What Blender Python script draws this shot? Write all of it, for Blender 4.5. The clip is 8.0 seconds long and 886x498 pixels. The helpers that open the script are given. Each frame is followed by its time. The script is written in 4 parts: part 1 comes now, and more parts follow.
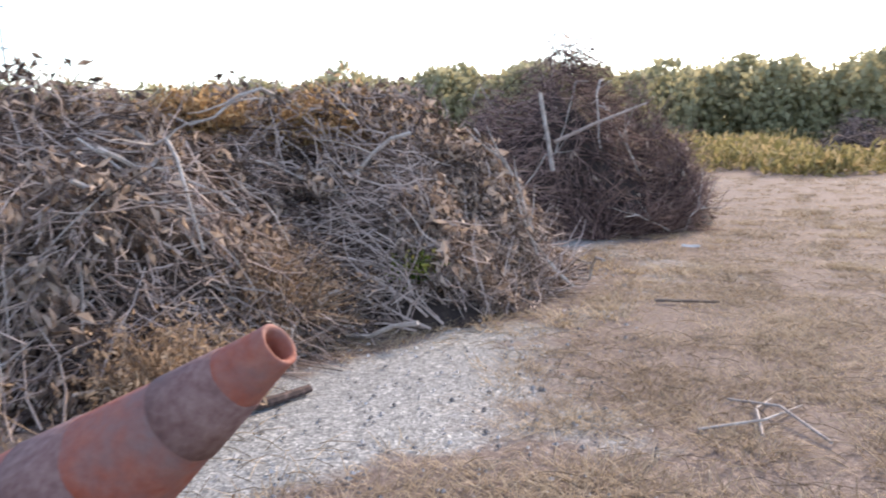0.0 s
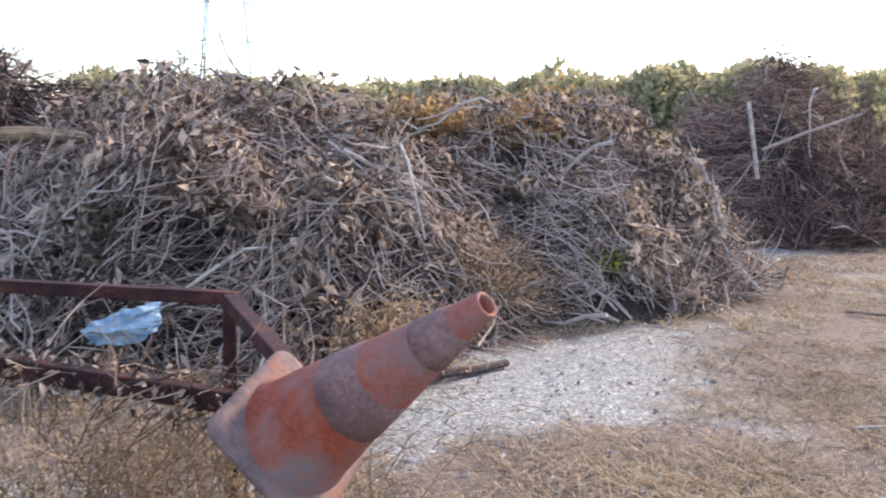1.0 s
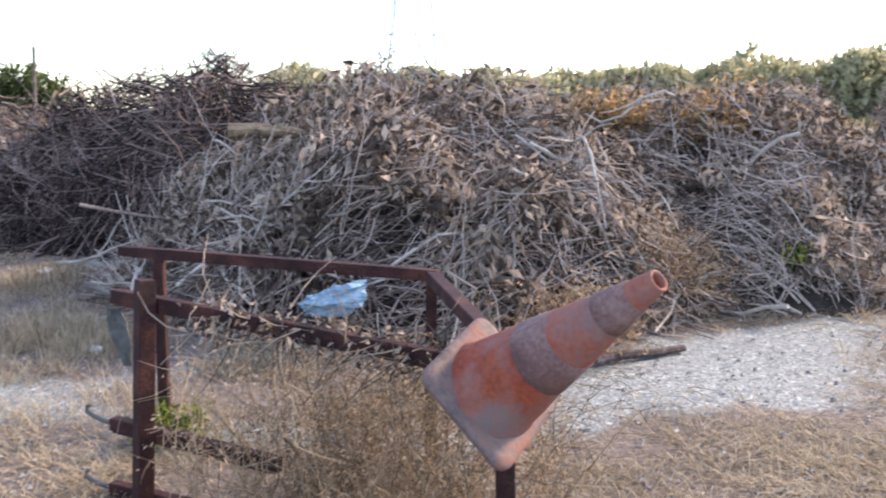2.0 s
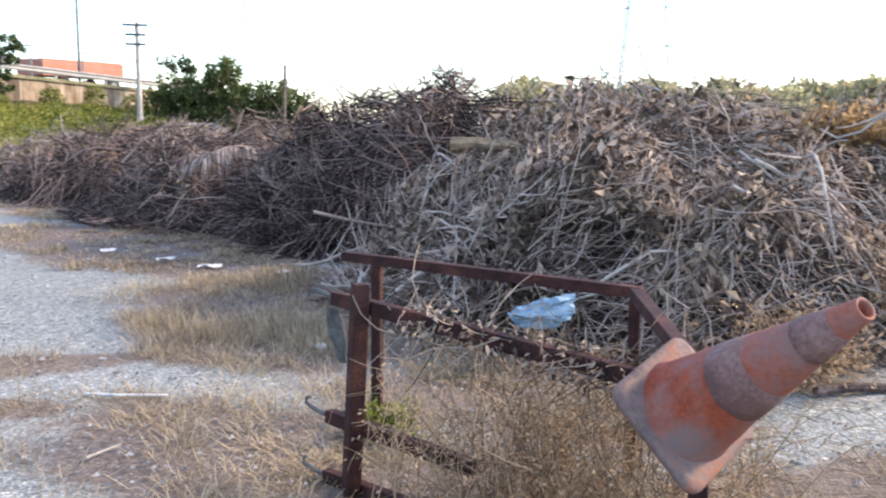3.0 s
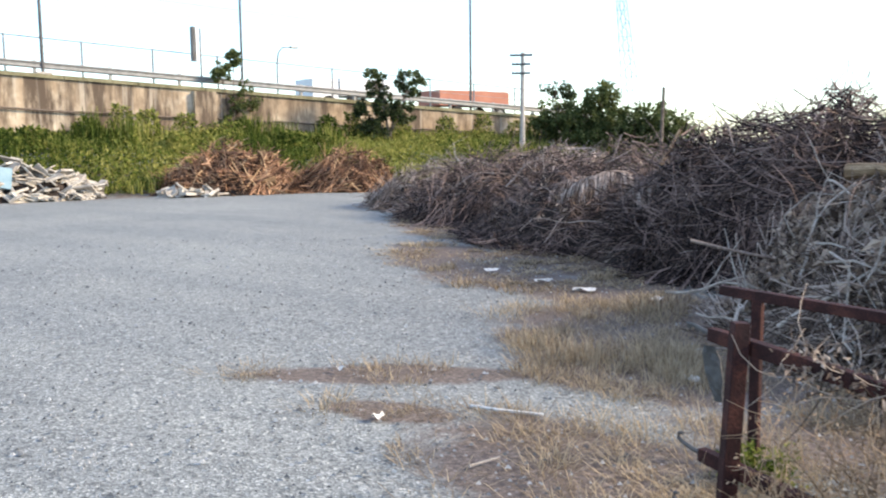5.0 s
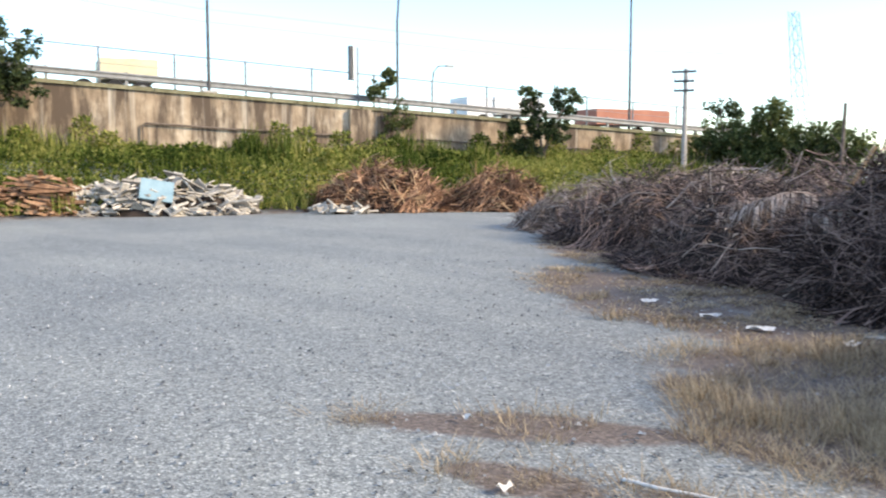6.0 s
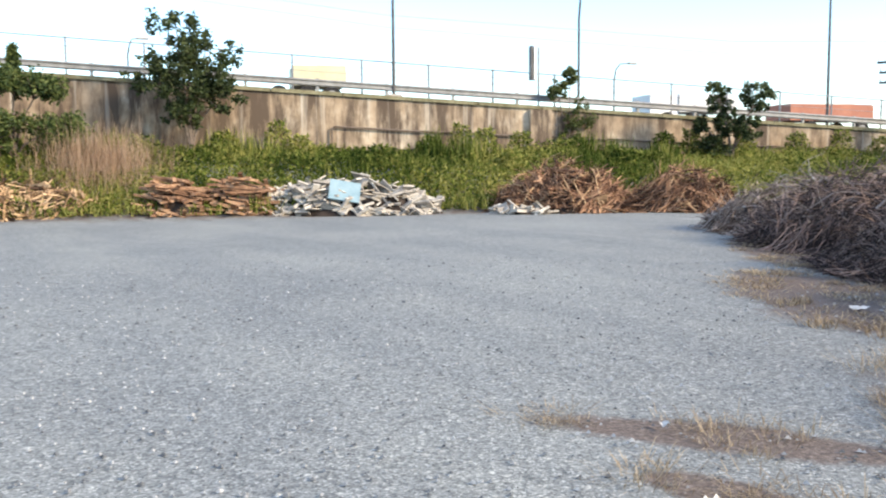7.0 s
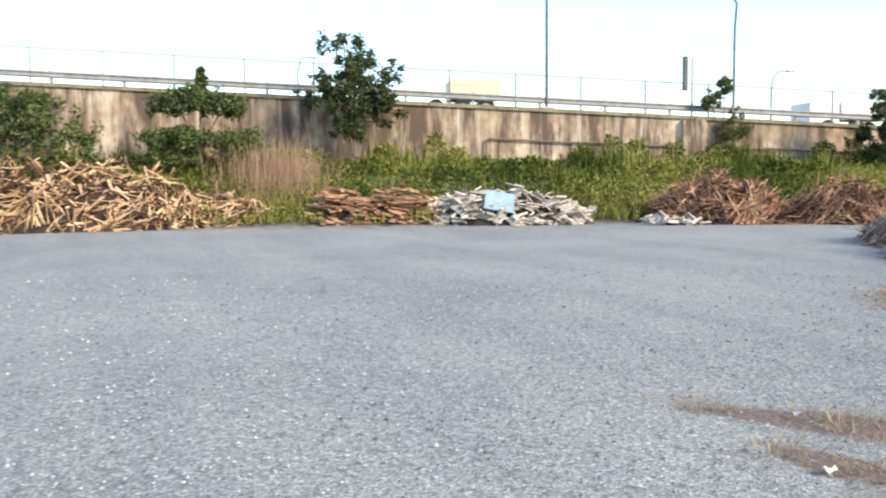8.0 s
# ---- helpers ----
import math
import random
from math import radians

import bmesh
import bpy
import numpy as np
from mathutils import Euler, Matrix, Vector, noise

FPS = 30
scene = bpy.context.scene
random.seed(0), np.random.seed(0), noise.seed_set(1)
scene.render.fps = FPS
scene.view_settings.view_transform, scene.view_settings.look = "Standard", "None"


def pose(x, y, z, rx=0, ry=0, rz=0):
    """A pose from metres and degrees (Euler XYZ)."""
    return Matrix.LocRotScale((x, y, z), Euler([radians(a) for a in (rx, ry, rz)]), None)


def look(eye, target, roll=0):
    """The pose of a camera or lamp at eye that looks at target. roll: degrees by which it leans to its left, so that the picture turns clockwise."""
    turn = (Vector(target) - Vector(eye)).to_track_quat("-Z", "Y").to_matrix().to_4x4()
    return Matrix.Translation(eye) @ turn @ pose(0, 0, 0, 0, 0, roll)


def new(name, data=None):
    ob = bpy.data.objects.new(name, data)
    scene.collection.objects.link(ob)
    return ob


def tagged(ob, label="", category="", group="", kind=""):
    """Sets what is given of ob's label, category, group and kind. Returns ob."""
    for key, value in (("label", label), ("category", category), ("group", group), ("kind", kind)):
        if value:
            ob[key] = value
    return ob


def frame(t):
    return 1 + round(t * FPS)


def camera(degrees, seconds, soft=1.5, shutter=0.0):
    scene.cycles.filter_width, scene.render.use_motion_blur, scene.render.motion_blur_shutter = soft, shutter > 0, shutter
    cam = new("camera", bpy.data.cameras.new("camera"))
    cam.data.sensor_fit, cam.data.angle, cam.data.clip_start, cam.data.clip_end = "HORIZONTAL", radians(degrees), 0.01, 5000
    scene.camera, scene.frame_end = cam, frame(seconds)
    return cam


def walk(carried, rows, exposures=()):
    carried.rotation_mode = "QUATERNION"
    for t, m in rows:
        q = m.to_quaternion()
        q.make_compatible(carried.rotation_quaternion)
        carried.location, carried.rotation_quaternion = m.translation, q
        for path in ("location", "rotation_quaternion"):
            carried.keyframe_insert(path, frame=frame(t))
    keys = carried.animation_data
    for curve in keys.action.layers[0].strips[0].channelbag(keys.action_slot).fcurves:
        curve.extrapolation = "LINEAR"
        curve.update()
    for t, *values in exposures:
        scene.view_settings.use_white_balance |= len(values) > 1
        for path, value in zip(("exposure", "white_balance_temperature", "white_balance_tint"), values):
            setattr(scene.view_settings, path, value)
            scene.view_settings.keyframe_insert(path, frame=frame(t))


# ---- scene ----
cam = camera(52.5, 8.0, soft=2.0, shutter=0.25)


def aim(x, y, z, yaw, tilt, lean):
    return pose(x, y, z) @ pose(0, 0, 0, 0, 0, yaw) @ pose(0, 0, 0, tilt) @ pose(0, 0, 0, 0, 0, lean)


PATH = [
    (0.0, aim(0.366, 0.985, 1.382, -25.0, 82.58, -0.5)),
    (0.5, aim(0.232, 0.590, 1.465, -17.6, 82.22, 0.6)),
    (1.0, aim(0.168, 0.250, 1.495, -11.75, 82.14, 1.0)),
    (1.2, aim(0.145, 0.160, 1.498, -9.75, 82.06, 0.95)),
    (2.5, aim(0.085, -0.226, 1.544, 6.78, 81.16, 0.24)),
    (3.0, aim(0.180, -0.215, 1.545, 14.08, 82.07, 0.50)),
    (3.5, aim(0.255, -0.275, 1.570, 20.92, 82.35, 0.40)),
    (4.0, aim(0.300, -0.389, 1.590, 27.80, 82.27, -0.09)),
    (4.5, aim(0.303, -0.485, 1.615, 33.22, 82.62, -0.59)),
    (6.0, aim(-0.426, 0.543, 1.527, 47.41, 84.78, -0.01)),
    (6.5, aim(-0.621, 0.675, 1.500, 53.74, 84.80, -0.25)),
    (7.0, aim(-0.554, 0.507, 1.509, 58.68, 84.87, -0.42)),
    (7.5, aim(-0.108, 0.154, 1.580, 62.92, 85.09, -0.47)),
    (8.0, aim(0.433, -0.235, 1.657, 68.04, 85.39, -0.49)),
]
walk(cam, PATH, [(0.0, 1.90, 6500, 17), (1.0, 2.05, 6400, 16), (2.5, 2.18, 6350, 13), (4.0, 1.96, 6350, 9), (6.5, 1.68, 6330, 7), (8.0, 1.77, 6330, 6)])

# ---- world and sun: low evening sun ahead on the right-hand side ----
SUN_AZ, SUN_EL = radians(58), radians(28)   # azimuth clockwise from +y
world = bpy.data.worlds.new("sky")
scene.world = world
world.use_nodes = True
wn = world.node_tree.nodes
sky = wn.new("ShaderNodeTexSky")
sky.sky_type, sky.sun_disc = "NISHITA", False
sky.sun_elevation, sky.sun_rotation = SUN_EL, SUN_AZ
sky.air_density, sky.dust_density, sky.ozone_density = 1.0, 0.5, 2.6
bg = wn["Background"]
bg.inputs["Strength"].default_value = 0.128
veil = wn.new("ShaderNodeMix")   # thin bright haze over the whole sky
veil.data_type, veil.blend_type = "RGBA", "LIGHTEN"
veil.inputs[0].default_value, veil.inputs[7].default_value = 1.0, (1.62, 1.86, 2.18, 1)
world.node_tree.links.new(sky.outputs[0], veil.inputs[6])
world.node_tree.links.new(veil.outputs[2], bg.inputs[0])
sun_data = bpy.data.lights.new("sun", "SUN")
sun_data.energy, sun_data.angle, sun_data.color = 2.1, radians(11), (1.0, 0.76, 0.50)
sun = new("sun", sun_data)
sun_way = Vector((math.sin(SUN_AZ) * math.cos(SUN_EL), math.cos(SUN_AZ) * math.cos(SUN_EL), math.sin(SUN_EL)))
sun.matrix_world = look(sun_way * 50, (0, 0, 0))


# ---- materials ----
def mat(name, colours, scale=6.0, rough=0.85, bump=0.3, fine=40.0, island=0.0, metal=0.0, stretch=(1, 1, 1), spec=0.3, thin=0.0):
    """colours: two or three base colours, mixed by noise at two scales; island: how far pieces differ from one another."""
    m = bpy.data.materials.new(name)
    m.use_nodes = True
    nt = m.node_tree
    n, l = nt.nodes, nt.links
    b = n["Principled BSDF"]
    b.inputs["Roughness"].default_value, b.inputs["Metallic"].default_value = rough, metal
    b.inputs["Specular IOR Level"].default_value = spec
    tc, mp = n.new("ShaderNodeTexCoord"), n.new("ShaderNodeMapping")
    mp.inputs["Scale"].default_value = stretch
    l.new(tc.outputs["Object"], mp.inputs[0])
    big, small = n.new("ShaderNodeTexNoise"), n.new("ShaderNodeTexNoise")
    for t, s, d in ((big, scale, 5), (small, fine, 3)):
        t.inputs["Scale"].default_value, t.inputs["Detail"].default_value = s, d
        l.new(mp.outputs[0], t.inputs["Vector"])
    add = n.new("ShaderNodeMath")
    add.operation = "MULTIPLY_ADD"
    l.new(small.outputs[0], add.inputs[0])
    add.inputs[1].default_value = 0.6
    l.new(big.outputs[0], add.inputs[2])
    val = n.new("ShaderNodeMath")
    val.operation = "SUBTRACT"
    l.new(add.outputs[0], val.inputs[0])
    val.inputs[1].default_value = 0.3
    last = val
    if island:
        geo = n.new("ShaderNodeNewGeometry")
        sh = n.new("ShaderNodeMath")
        sh.operation = "MULTIPLY_ADD"
        l.new(geo.outputs["Random Per Island"], sh.inputs[0])
        sh.inputs[1].default_value = island
        l.new(val.outputs[0], sh.inputs[2])
        off = n.new("ShaderNodeMath")
        off.operation = "SUBTRACT"
        l.new(sh.outputs[0], off.inputs[0])
        off.inputs[1].default_value = island / 2
        last = off
    ramp = n.new("ShaderNodeValToRGB")
    e = ramp.color_ramp.elements
    e[0].position, e[1].position = 0.25, 0.75
    e[0].color, e[1].color = (*colours[0], 1), (*colours[-1], 1)
    if len(colours) > 2:
        for k, c in enumerate(colours[1:-1], 1):
            e.new(0.25 + 0.5 * k / (len(colours) - 1)).color = (*c, 1)
    l.new(last.outputs[0], ramp.inputs[0])
    l.new(ramp.outputs[0], b.inputs["Base Color"])
    if bump:
        bp = n.new("ShaderNodeBump")
        bp.inputs["Strength"].default_value, bp.inputs["Distance"].default_value = bump, 0.02
        l.new(add.outputs[0], bp.inputs["Height"])
        l.new(bp.outputs[0], b.inputs["Normal"])
    if thin:   # light shining through thin leaves and blades
        tr, mx = n.new("ShaderNodeBsdfTranslucent"), n.new("ShaderNodeMixShader")
        l.new(ramp.outputs[0], tr.inputs["Color"])
        mx.inputs[0].default_value = thin
        l.new(b.outputs[0], mx.inputs[1])
        l.new(tr.outputs[0], mx.inputs[2])
        l.new(mx.outputs[0], n["Material Output"].inputs["Surface"])
    return m


TWIG = mat("dry twigs", [(0.06, 0.045, 0.038), (0.22, 0.168, 0.14), (0.44, 0.37, 0.325)], 1.2, island=0.75, fine=30, bump=0.2)
BRUSH = mat("dark brush", [(0.016, 0.011, 0.011), (0.068, 0.047, 0.043), (0.26, 0.19, 0.165)], 1.2, island=1.0, fine=30, bump=0.2)
RUSTY = mat("red-brown twigs", [(0.05, 0.027, 0.017), (0.20, 0.103, 0.06), (0.43, 0.26, 0.155)], 1.5, island=0.7, fine=30, bump=0.2)
PALEWOOD = mat("pale split wood", [(0.05, 0.028, 0.015), (0.27, 0.165, 0.085), (0.57, 0.40, 0.235)], 1.5, island=0.95, fine=30, bump=0.3)
BARE = mat("bleached branch bark", [(0.20, 0.17, 0.145), (0.37, 0.33, 0.29), (0.52, 0.48, 0.43)], 8, fine=60, bump=0.5)
LEAF = mat("withered leaves", [(0.055, 0.040, 0.031), (0.215, 0.163, 0.125), (0.46, 0.375, 0.30)], 0.8, island=0.75, fine=20, bump=0.1, rough=0.7, thin=0.3)
TAN = mat("tan dead leaves", [(0.24, 0.15, 0.07), (0.42, 0.285, 0.14), (0.58, 0.43, 0.24)], 0.8, island=0.6, fine=20, bump=0.1, rough=0.8, thin=0.45)
# near-black so that the gaps between twigs and boards read as deep shade
GAPSHADE = mat("pile core in gap shade", [(0.012, 0.009, 0.008), (0.03, 0.022, 0.018), (0.06, 0.045, 0.036)], 3, fine=25, bump=1.0)
HAY = mat("dry grass", [(0.19, 0.147, 0.098), (0.35, 0.28, 0.188), (0.53, 0.445, 0.31)], 0.7, island=0.6, fine=20, bump=0, thin=0.35)
WEED = mat("brown dead stalks", [(0.15, 0.105, 0.068), (0.33, 0.235, 0.148), (0.52, 0.39, 0.26)], 0.9, island=0.6, fine=20, bump=0, thin=0.3)
GREEN = mat("green grass", [(0.030, 0.052, 0.012), (0.145, 0.185, 0.036), (0.38, 0.36, 0.11)], 0.22, island=0.55, fine=4, bump=0, rough=0.95, spec=0.05, thin=0.4)
FOLIAGE = mat("tree leaves", [(0.018, 0.030, 0.011), (0.045, 0.065, 0.022), (0.10, 0.125, 0.042)], 0.6, island=0.6, fine=8, bump=0, rough=0.6, thin=0.35)
OLIVE = mat("olive tree leaves", [(0.05, 0.07, 0.025), (0.10, 0.125, 0.04), (0.18, 0.19, 0.07)], 0.5, island=0.5, fine=8, bump=0, thin=0.4)
# aerial haze put into the base colour, far paler than the near leaves
FARLEAF = mat("far leaves paled for haze", [(0.24, 0.235, 0.135), (0.34, 0.33, 0.195), (0.46, 0.43, 0.265)], 0.2, island=0.35, fine=4, bump=0, thin=0.5)
MIDGREEN = mat("mid-green tree leaves", [(0.026, 0.046, 0.014), (0.075, 0.11, 0.03), (0.17, 0.20, 0.06)], 0.6, island=0.6, fine=8, bump=0, rough=0.6, thin=0.35)
BARK = mat("tree bark", [(0.08, 0.06, 0.045), (0.2, 0.16, 0.13)], 5, fine=30)
RUST = mat("rusted red steel", [(0.014, 0.007, 0.007), (0.036, 0.014, 0.013), (0.085, 0.032, 0.023)], 9, fine=90, rough=0.75, bump=0.3, spec=0.2)
STEEL = mat("galvanised steel", [(0.20, 0.20, 0.195), (0.33, 0.33, 0.32)], 3, fine=30, rough=0.65, metal=0.2, bump=0.1)
DARKSTEEL = mat("dark steel", [(0.06, 0.06, 0.06), (0.14, 0.135, 0.13)], 3, fine=30, rough=0.6, metal=0.3, bump=0.1)
HAZE = mat("pale zinc-grey steel", [(0.13, 0.13, 0.135), (0.22, 0.22, 0.225)], 1, fine=8, bump=0)
FENCE = mat("weathered grey wire", [(0.16, 0.17, 0.18), (0.28, 0.29, 0.30)], 3, fine=30, rough=0.6, bump=0)
CONC = mat("pole concrete", [(0.32, 0.29, 0.26), (0.46, 0.43, 0.40)], 3, fine=30, bump=0.2)
PLASTIC = mat("blue plastic sheet", [(0.10, 0.19, 0.29), (0.21, 0.32, 0.41), (0.40, 0.49, 0.55)], 6, fine=40, rough=0.5, bump=0.2)
PALE = mat("pale broken board", [(0.11, 0.098, 0.08), (0.31, 0.283, 0.245), (0.57, 0.53, 0.46)], 2, island=0.8, fine=20, bump=0.2)
BLUEGREY = mat("blue-grey panel", [(0.17, 0.27, 0.32), (0.28, 0.38, 0.42)], 2, fine=20, bump=0.2)
PALLET = mat("weathered pallet wood", [(0.05, 0.03, 0.02), (0.21, 0.115, 0.065), (0.47, 0.30, 0.18)], 2, island=0.9, fine=20)
WHITE = mat("white litter", [(0.5, 0.5, 0.48), (0.75, 0.74, 0.72)], 8, fine=30, bump=0.1)
CREAM = mat("cream truck paint", [(0.54, 0.49, 0.31), (0.64, 0.59, 0.40)], 1, fine=8, bump=0.02, rough=0.5)
WHITEPAINT = mat("white vehicle paint", [(0.70, 0.71, 0.70), (0.82, 0.82, 0.80)], 1, fine=8, bump=0.02, rough=0.5)
ORANGE = mat("red-orange container paint", [(0.30, 0.115, 0.075), (0.40, 0.17, 0.11)], 1, fine=10, bump=0.05, rough=0.6)
TYRE = mat("black rubber", [(0.015, 0.015, 0.016), (0.035, 0.034, 0.034)], 8, fine=40)


BARKLESS = mat("peeled weathered log", [(0.08, 0.052, 0.03), (0.21, 0.145, 0.085), (0.41, 0.31, 0.20)], 9, fine=60, bump=0.8, stretch=(0.4, 2, 2))


def cone_material():
    """Faded orange rubber with two dull sleeves, scuffs and grime; local z runs from base to tip."""
    m = mat("scuffed orange rubber", [(0.16, 0.034, 0.019), (0.265, 0.058, 0.026), (0.33, 0.11, 0.064)], 5, fine=60, rough=0.75, bump=0.25)
    n, l = m.node_tree.nodes, m.node_tree.links
    b = n["Principled BSDF"]
    body = b.inputs["Base Color"].links[0].from_socket
    tc, sep = n.new("ShaderNodeTexCoord"), n.new("ShaderNodeSeparateXYZ")
    l.new(tc.outputs["Object"], sep.inputs[0])
    grime = n.new("ShaderNodeTexNoise")
    grime.inputs["Scale"].default_value, grime.inputs["Detail"].default_value, grime.inputs["Roughness"].default_value = 4.5, 8, 0.62
    l.new(tc.outputs["Object"], grime.inputs["Vector"])
    r1 = n.new("ShaderNodeValToRGB")
    r1.color_ramp.elements[0].position, r1.color_ramp.elements[1].position = 0.42, 0.64
    l.new(grime.outputs[0], r1.inputs[0])
    mix = n.new("ShaderNodeMix")
    mix.data_type = "RGBA"
    l.new(r1.outputs[0], mix.inputs[0])
    l.new(body, mix.inputs[6])
    mix.inputs[7].default_value = (0.17, 0.123, 0.12, 1)
    l.new(mix.outputs[2], b.inputs["Base Color"])
    return m


CONE = cone_material()
GRIME = mat("grimy faded rubber", [(0.09, 0.07, 0.07), (0.17, 0.12, 0.11), (0.25, 0.10, 0.06)], 7, fine=50, rough=0.8, bump=0.3)
SLEEVE = mat("dull grey-pink sleeve", [(0.085, 0.052, 0.05), (0.15, 0.08, 0.072), (0.235, 0.15, 0.135)], 6, fine=70, rough=0.7, bump=0.25)


def wall_material():
    m = mat("stained concrete", [(0.21, 0.152, 0.10), (0.41, 0.318, 0.22), (0.68, 0.585, 0.45)], 0.30, fine=2.2, rough=0.9, bump=0.2)
    n, l = m.node_tree.nodes, m.node_tree.links
    b = n["Principled BSDF"]
    body = b.inputs["Base Color"].links[0].from_socket
    tc, mp = n.new("ShaderNodeTexCoord"), n.new("ShaderNodeMapping")
    mp.inputs["Scale"].default_value = (1.3, 1.3, 0.26)
    l.new(tc.outputs["Object"], mp.inputs[0])
    run = n.new("ShaderNodeTexNoise")
    run.inputs["Scale"].default_value, run.inputs["Detail"].default_value, run.inputs["Roughness"].default_value = 1.0, 9, 0.68
    l.new(mp.outputs[0], run.inputs["Vector"])
    r = n.new("ShaderNodeValToRGB")
    r.color_ramp.elements[0].position, r.color_ramp.elements[1].position = 0.43, 0.60
    l.new(run.outputs[0], r.inputs[0])
    mix = n.new("ShaderNodeMix")
    mix.data_type = "RGBA"
    l.new(r.outputs[0], mix.inputs[0])
    mix.inputs[6].default_value = (0.10, 0.074, 0.054, 1)
    l.new(body, mix.inputs[7])
    mp2 = n.new("ShaderNodeMapping")
    mp2.inputs["Scale"].default_value = (3.2, 3.2, 0.09)
    l.new(tc.outputs["Object"], mp2.inputs[0])
    pale = n.new("ShaderNodeTexNoise")
    pale.inputs["Scale"].default_value, pale.inputs["Detail"].default_value = 1.0, 3
    l.new(mp2.outputs[0], pale.inputs["Vector"])
    r2 = n.new("ShaderNodeValToRGB")
    r2.color_ramp.elements[0].position, r2.color_ramp.elements[1].position = 0.60, 0.78
    l.new(pale.outputs[0], r2.inputs[0])
    mix2 = n.new("ShaderNodeMix")
    mix2.data_type = "RGBA"
    l.new(r2.outputs[0], mix2.inputs[0])
    l.new(mix.outputs[2], mix2.inputs[6])
    mix2.inputs[7].default_value = (0.52, 0.47, 0.39, 1)
    l.new(mix2.outputs[2], b.inputs["Base Color"])
    return m


WALL = wall_material()

# where dead grass lies on the gravel: centre x, y, half length, half width, turn in degrees
PATCHES = [(-3.0, 6.7, 1.7, 1.2, -30), (-2.3, 5.5, 1.4, 0.8, 0), (-3.9, 4.4, 1.2, 0.30, 34), (-3.3, 3.7, 0.5, 0.2, 18), (-1.9, 3.5, 1.1, 0.7, -15), (-7.0, 9.6, 2.9, 1.0, -38), (-4.2, 8.3, 1.8, 0.8, -22),
           (-32.3, 16, 46, 6.5, 73.7), (-5.6, 10.2, 2.4, 0.7, -35), (-1.5, 2.5, 0.9, 0.6, 20), (-11.0, 13.9, 3.0, 0.8, -42), (1.9, 3.2, 2.0, 0.9, 25), (5.0, 5.4, 3.2, 1.7, 42), (9.0, 9.6, 4.4, 2.2, 48), (4.0, 3.6, 2.6, 1.6, 35), (0.4, 2.7, 1.2, 0.6, 0), (0.0, 5.5, 1.4, 0.6, 10), (-0.6, 3.3, 1.0, 0.55, -15), (-0.5, 4.6, 1.3, 0.6, 0),
           (15, 15, 8, 4.0, 48), (5.0, 8.0, 2.4, 0.9, 48), (12, 6, 6, 4, 40), (26, 26, 14, 8, 48), (2.4, 6.6, 1.2, 0.35, 35), (1.6, 3.9, 1.4, 0.5, 10)]


